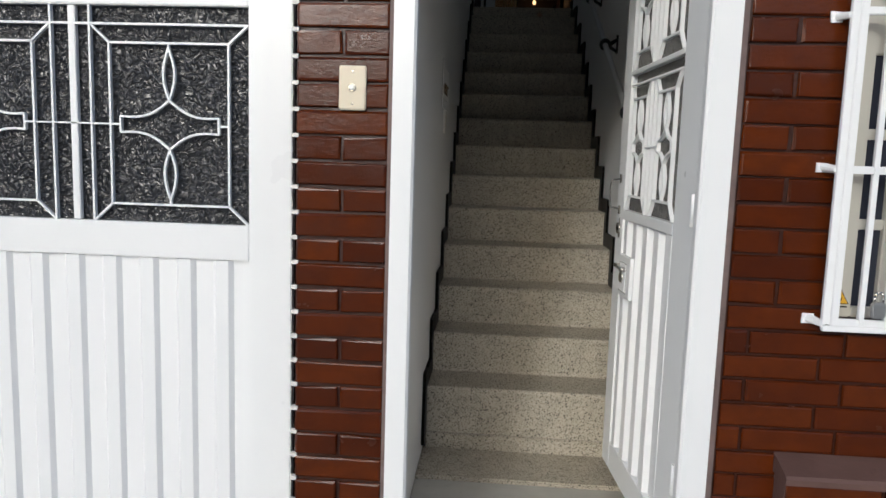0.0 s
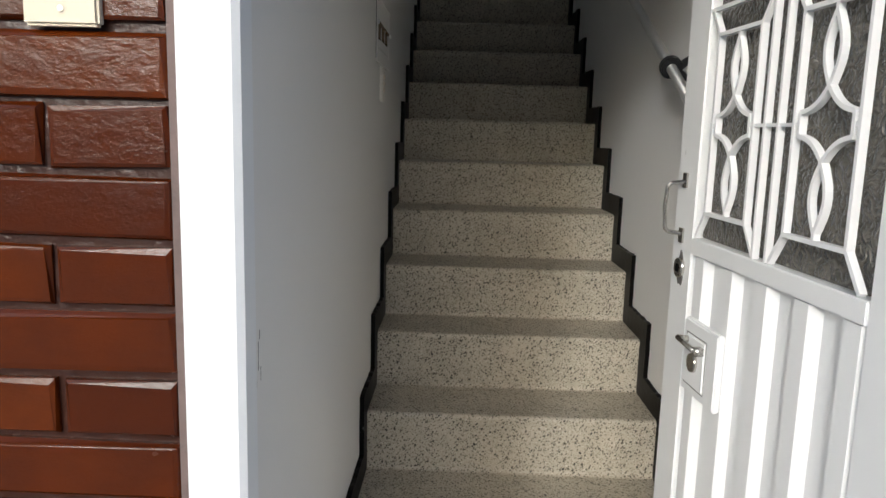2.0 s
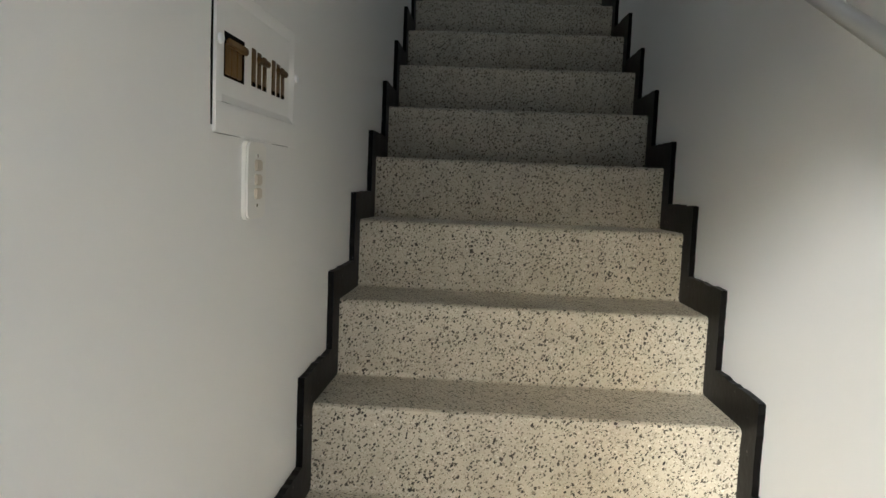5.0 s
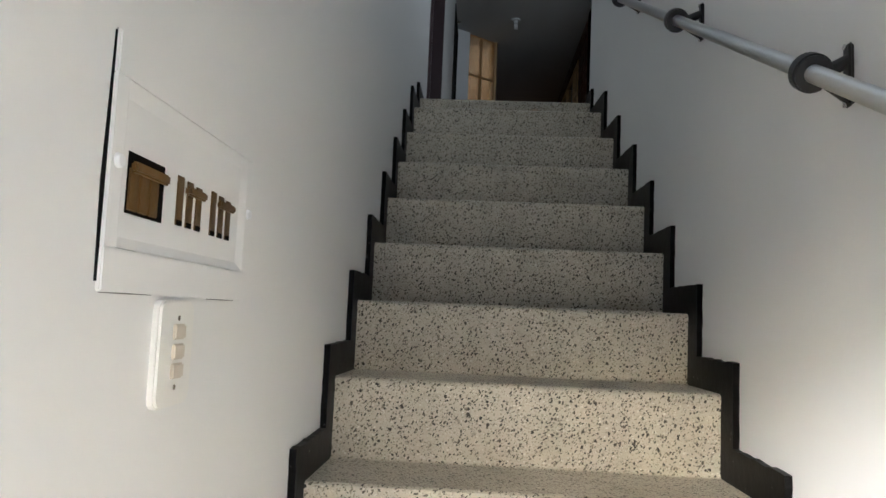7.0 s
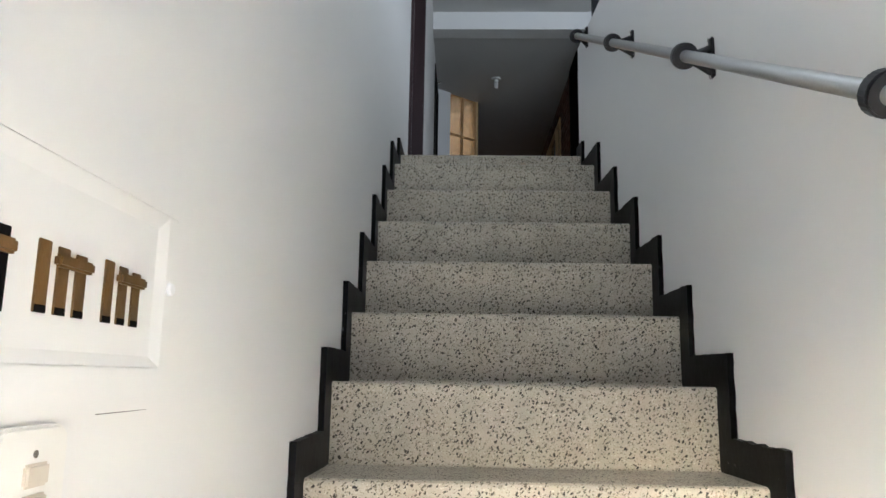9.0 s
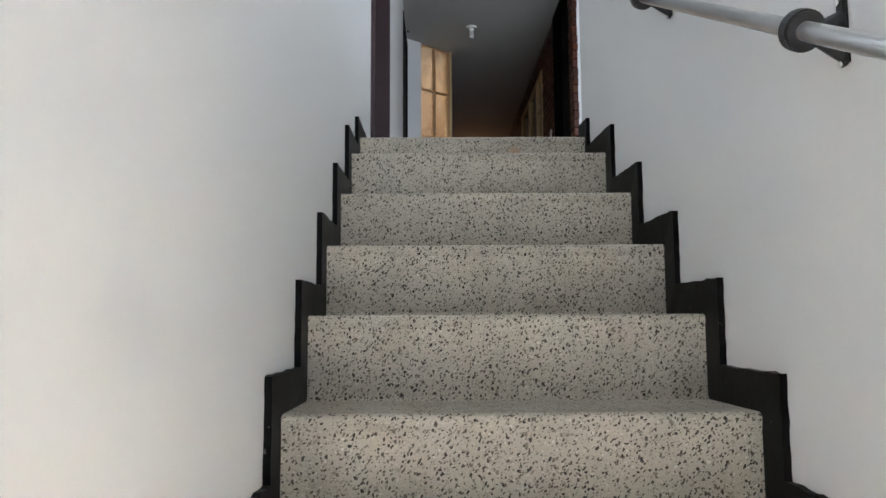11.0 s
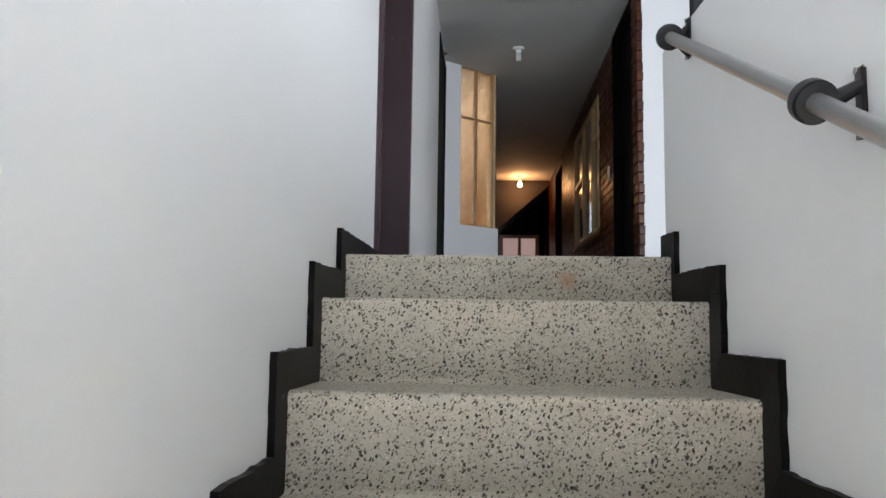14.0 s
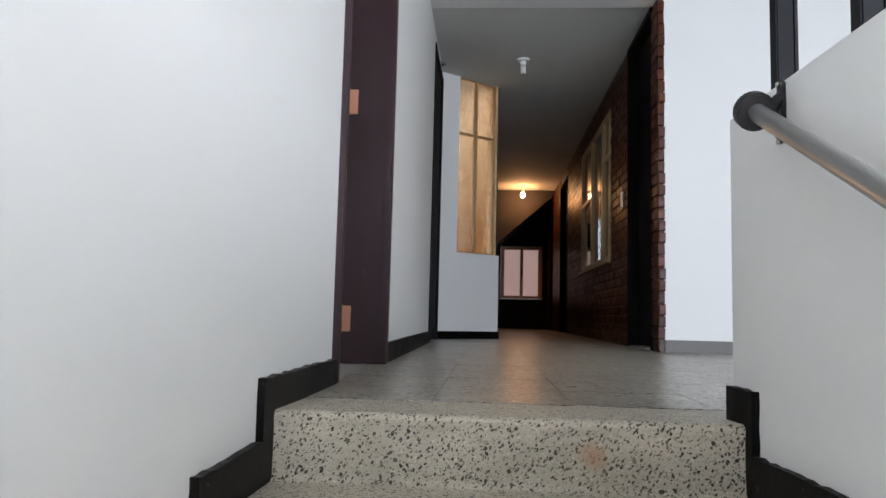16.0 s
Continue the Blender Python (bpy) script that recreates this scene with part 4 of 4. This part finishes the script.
padlock(0.835, 0.865)
padlock(0.880, 1.195)
sticker = thing("warning_sticker", "yellow triangular warning sticker on the window frame", "sticker", pose(0.776, 3.997, 0.862))
bm = bmesh.new()
add_prism(bm, [(-0.022, -0.018), (0.022, -0.018), (0.0, 0.020)], "y", -0.0005, 0.003)
part("triangle", bm, STICKER_YELLOW, sticker)
bm = bmesh.new()
add_strip(bm, [(-0.022, -0.018), (0.022, -0.018), (0.0, 0.020), (-0.022, -0.018)], 0.003, -0.0015, 0.0)
add_strip(bm, [(0.001, 0.008), (-0.004, -0.002), (0.004, -0.003), (-0.001, -0.012)], 0.003, -0.0015, 0.0)
part("border", bm, VOID, sticker, "black border and bolt sign")
box("text_bar", VOID, -0.020, 0.020, -0.001, 0.003, -0.028, -0.025, sticker)

# ---------------------------------------------------------------- bricks
COURSE, BRICK_H, LONG, GAP = 0.0715, 0.0628, 0.249, 0.008


def brick_mesh(name, length, mat, seed, depth=0.03, height=BRICK_H):
    """A brick that faces -y, with a worn front edge."""
    bm = bmesh.new()
    c = 0.006
    r = random.Random(seed)
    back = [(0, 0), (length, 0), (length, height), (0, height)]
    rows = [[(x, depth, z) for x, z in back], [(x, c, z) for x, z in back]]
    for inset, y in ((0.3 * c, 0.3 * c), (c, 0.0)):
        rows.append([(x + (inset if x == 0 else -inset), y, z + (inset if z == 0 else -inset)) for x, z in back])
    vs = [[bm.verts.new((x + r.uniform(-1, 1) * 0.0020, y + r.uniform(-1, 1) * 0.0016 * (y > 0), z + r.uniform(-1, 1) * 0.0022)) for x, y, z in row] for row in rows]
    for a, b in zip(vs, vs[1:]):
        for i in range(4):
            j = (i + 1) % 4
            bm.faces.new((a[i], a[j], b[j], b[i]))
    bm.faces.new(vs[3])
    bmesh.ops.recalc_face_normals(bm, faces=bm.faces)
    me = bpy.data.meshes.new(name)
    bm.to_mesh(me), bm.free()
    me.materials.append(mat)
    return me


stock = {}


def brick(parent, x, z, length, mat, m=None, depth=0.03):
    key = (round(length, 3), mat.name, depth)
    if key not in stock:
        stock[key] = [brick_mesh("brick", length, mat, hash(round(length * 1000)) % 97 + s, depth) for s in range(4)]
    r = random.Random(int(x * 7919) ^ int(z * 104729))
    ob = new("brick", stock[key][r.randrange(4)])
    ob.parent = parent
    ob.location = (x, r.uniform(-0.002, 0.0015), z)
    ob.rotation_euler = (r.uniform(-0.008, 0.008), r.uniform(-0.006, 0.006), r.uniform(-0.004, 0.004))
    return ob


HALF0, HALF1 = 0.934 - BRICK_H / 2, 1.006 - BRICK_H / 2  # courses of half bricks
pier = structure(new("wall_brick_pier"), "pier of dark red varnished bricks beside the entry", "brick wall")
pier.location = (0, FACE, 0)
drips = bmesh.new()
for i in range(-14, 17):
    z = HALF0 + i * COURSE
    if i % 2:
        brick(pier, -0.724, z, 0.254, BRICK)
    else:
        brick(pier, -0.724, z, 0.123, BRICK)
        brick(pier, -0.724 + 0.131, z, 0.123, BRICK)
    r = random.Random(i)
    add_box(drips, -0.738, -0.722 + r.uniform(0, 0.004), 0.001, 0.016, z - 0.0125, z - 0.001)
part("paint_drips", drips, SPLASH, pier, "white paint blobs in the joints")
bm = bmesh.new()
add_box(bm, -0.4700, -0.4585, 0.002, 0.06, -0.15, 2.2)
part("edge_render", bm, EDGE, pier, "rough mortar edge")

brick_wall = structure(new("wall_brick_right"), "dark red varnished brick wall round the window", "brick wall")
brick_wall.location = (0, FACE, 0)
bm = bmesh.new()
add_prism(bm, [(0.4545, -0.001), (0.472, 0.002), (0.472, 0.02), (0.4545, 0.02)], "z", -0.12, 2.2)
part("edge_render", bm, EDGE, brick_wall, "rough pinkish mortar edge")
for i in range(-15, 17):
    z = HALF1 + i * 0.0692
    if z > WZ0 - 0.06 and z + BRICK_H < WZ1:
        if i % 2:
            brick(brick_wall, 0.478, z, 0.250, BRICK)
        else:
            brick(brick_wall, 0.478, z, 0.119, BRICK)
            brick(brick_wall, 0.478 + 0.131, z, 0.119, BRICK)
    else:
        x = 0.478
        if i % 2 == 0:
            brick(brick_wall, x, z, 0.056, BRICK)
            x += 0.056 + GAP
        while x < 2.0:
            brick(brick_wall, x, z, LONG, BRICK)
            x += LONG + GAP

# low brick ledge at the foot of the window wall
ledge = structure(new("brick_ledge"), "low brick ledge with a mortar top under the window", "ledge")
bm = bmesh.new()
add_prism(bm, [(3.885, 0.366), (3.885, 0.382), (3.893, 0.390), (3.984, 0.420), (3.984, 0.366)], "x", 0.634, 2.0)
part("top", bm, LEDGE_TOP, ledge, "worn brownish mortar top")
box("core", MORTAR, 0.650, 2.0, 3.905, 3.984, -0.13, 0.365, ledge)
box("side", LEDGE_TOP, 0.640, 0.650, 3.905, 3.984, -0.13, 0.365, ledge)
front = new("front")
front.parent = ledge
front.location = (0, 3.893, 0)
for i in range(7):
    z = 0.302 - i * COURSE
    x = 0.640
    if i % 2:
        brick(front, x, z, 0.119, BRICK, depth=0.014)
        x += 0.131
    while x < 1.9:
        brick(front, x, z, LONG, BRICK, depth=0.014)
        x += LONG + GAP

# ---------------------------------------------------------------- brick wall of the hall
HX = 0.955
HALL_AT = Matrix(((0, 1, 0, HX), (-1, 0, 0, 0), (0, 0, 1, 0), (0, 0, 0, 1)))  # local x runs against world y, faces -x
hall_wall = structure(new("wall_hall_brick"), "glossy dark brown brick wall of the hall", "brick wall")
hall_wall.matrix_world = HALL_AT
DOORS = ((11.72, 12.49), (16.50, 17.45), (18.55, 19.25))
WIN = (13.233, 15.04, 3.211, 4.489)
edges = [11.716]
for a, b in DOORS:
    edges += [a, b]
edges.append(19.527)
for a, b in zip(edges[::2], edges[1::2]):
    if a < WIN[0] < b:
        for y0, y1, z0, z1 in ((a, WIN[0], TOP - 0.1, C_HALL), (WIN[1], b, TOP - 0.1, C_HALL), (WIN[0], WIN[1], TOP - 0.1, WIN[2]), (WIN[0], WIN[1], WIN[3], C_HALL)):
            structure(box("wall_hall_core", MORTAR, HX + 0.010, HX + 0.14, y0, y1, z0, z1))
    else:
        structure(box("wall_hall_core", MORTAR, HX + 0.010, HX + 0.14, a, b, TOP - 0.1, C_HALL))
for a, b in DOORS[1:]:
    structure(box("wall_over_door", MORTAR, HX + 0.012, HX + 0.14, a, b, 4.582, C_HALL))
far = bmesh.new()


def hall_brick(y0, length, z, height=BRICK_H):
    if y0 < 14.0:
        ob = brick(hall_wall, -(y0 + length), z, length, HALL_BRICK, depth=0.022)
        return
    r = random.Random(int(y0 * 7919) ^ int(z * 104729))
    e = r.uniform(-0.002, 0.0015)
    add_box(far, -(y0 + length), -y0, e, 0.016, z, z + height)


course = 0
z = TOP + 0.012
while z + BRICK_H < C_HALL:
    y = 11.55 + (0.0 if course % 2 else -0.131)
    while y < 19.415:
        a, b = max(y, 11.55), min(y + LONG, 19.516)
        spans = [(a, b)]
        holes = list(DOORS)
        if z + BRICK_H > WIN[2] and z < WIN[3]:
            holes.append((WIN[0], WIN[1]))
        for h0, h1 in holes:
            nxt = []
            for s0, s1 in spans:
                if s1 <= h0 or s0 >= h1:
                    nxt.append((s0, s1))
                else:
                    if h0 - s0 > 0.03:
                        nxt.append((s0, h0))
                    if s1 - h1 > 0.03:
                        nxt.append((h1, s1))
            spans = nxt
        for s0, s1 in spans:
            if s1 - s0 > 0.03:
                hall_brick(round(s0, 3), round(s1 - s0, 3), round(z, 4))
        y += LONG + GAP
    z += COURSE
    course += 1
tagged(part("brick_rest", far, HALL_BRICK, hall_wall), "rows of glossy dark brown bricks farther along", kind="stuff")
# toothed brick ends on the corner towards the room
corner_bricks = structure(new("wall_brick_corner"), "brick ends at the corner of the hall", "brick wall")
corner_bricks.matrix_world = Matrix.Translation((0, 11.528, 0))
z = TOP + 0.075
while z + BRICK_H < 4.729:
    brick(corner_bricks, 0.953 if int(z * 1000) % 2 else 0.949, z, 0.043, HALL_BRICK, depth=0.014)
    z += COURSE

# doors in the brick wall; the far two black leaves stand for dark openings
for i, (a, b) in enumerate(DOORS):
    d = structure(new("door_%d" % (4 + i)), "black leaf in a doorway of the brick wall", "door")
    high = 4.58 if i else C_HALL - 0.006
    box("leaf", DARK, HX + 0.075, HX + 0.11, a + 0.03, b - 0.03, TOP + 0.012, high - 0.035, d)
    for y0 in (a, b - 0.028):
        box("jamb", DARK, HX - 0.004, HX + 0.12, y0 + 0.001, y0 + 0.027, TOP, high, d, bevel=0.003)
    box("head", DARK, HX - 0.002, HX + 0.12, a + 0.03, b - 0.03, high - 0.03, high, d)
    if i == 0:
        rod("door_handle", CHROME, (HX + 0.075, a + 0.07, 3.665), (HX + 0.055, a + 0.07, 3.665), 0.012, None, d, "small metal door knob", 14)
        box("threshold", WHITE, HX + 0.005, HX + 0.12, a + 0.03, b - 0.03, TOP - 0.002, TOP + 0.006, d, "pale strip of floor under the door")
# black sheets stand for the darkness behind the hall wall
structure(box("hall_dark_sheet", VOID, HX + 0.30, HX + 0.34, 11.72, 19.639, TOP - 0.2, C_HALL))
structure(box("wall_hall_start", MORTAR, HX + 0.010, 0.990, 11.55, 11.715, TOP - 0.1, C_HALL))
structure(box("hall_dark_sheet_near", VOID, HX + 0.14, HX + 0.30, 11.715, 11.754, TOP - 0.2, C_HALL))

# window in the brick wall
window_4 = structure(new("window_4"), "cream timber window in the brick wall, three lights with clear glass", "window")
y0, y1, z0, z1 = WIN
cols = (y0 + 0.002, 13.62, 14.30, y1 - 0.002)
for i, y in enumerate(cols):
    w = 0.028
    box("window_frame", TIMBER, HX - 0.012, HX + 0.06, max(y - w, cols[0]), min(y + w, cols[-1]), z0 + 0.002, z1 - 0.002, window_4, bevel=0.004)
for a, b, trs in ((cols[0], cols[1], (4.113,)), (cols[1], cols[2], ()), (cols[2], cols[3], (3.911,))):
    zz = (z0 + 0.02, *trs, z1 - 0.02)
    for z in zz:
        box("window_frame", TIMBER, HX - 0.008, HX + 0.05, a + 0.03, b - 0.03, z - 0.018, z + 0.018, window_4, bevel=0.004)
    for za, zb in zip(zz, zz[1:]):
        box("pane", GLASS_CLEAR, HX + 0.02, HX + 0.025, a + 0.026, b - 0.026, za + 0.016, zb - 0.016, window_4).visible_shadow = False
box("window_sill", TIMBER, HX - 0.035, HX + 0.08, y0 - 0.02, y1 + 0.02, z0 - 0.028, z0 + 0.001, window_4, bevel=0.004)
# small glowing sheet added to brighten the panes
structure(box("backdrop", GLOW_PANES, HX + 0.285, HX + 0.295, 15.663, 16.447, 3.295, 3.889), "small glowing sheet behind the brick wall window", "backdrop")
switch = thing("light_switch", "small white light switch on the brick wall", "light switch")
box("plate", IVORY, HX - 0.010, HX + 0.002, 12.665, 12.735, 3.560, 3.681, switch, bevel=0.003)
box("rocker", IVORY, HX - 0.014, HX - 0.009, 12.685, 12.715, 3.600, 3.640, switch, bevel=0.002)
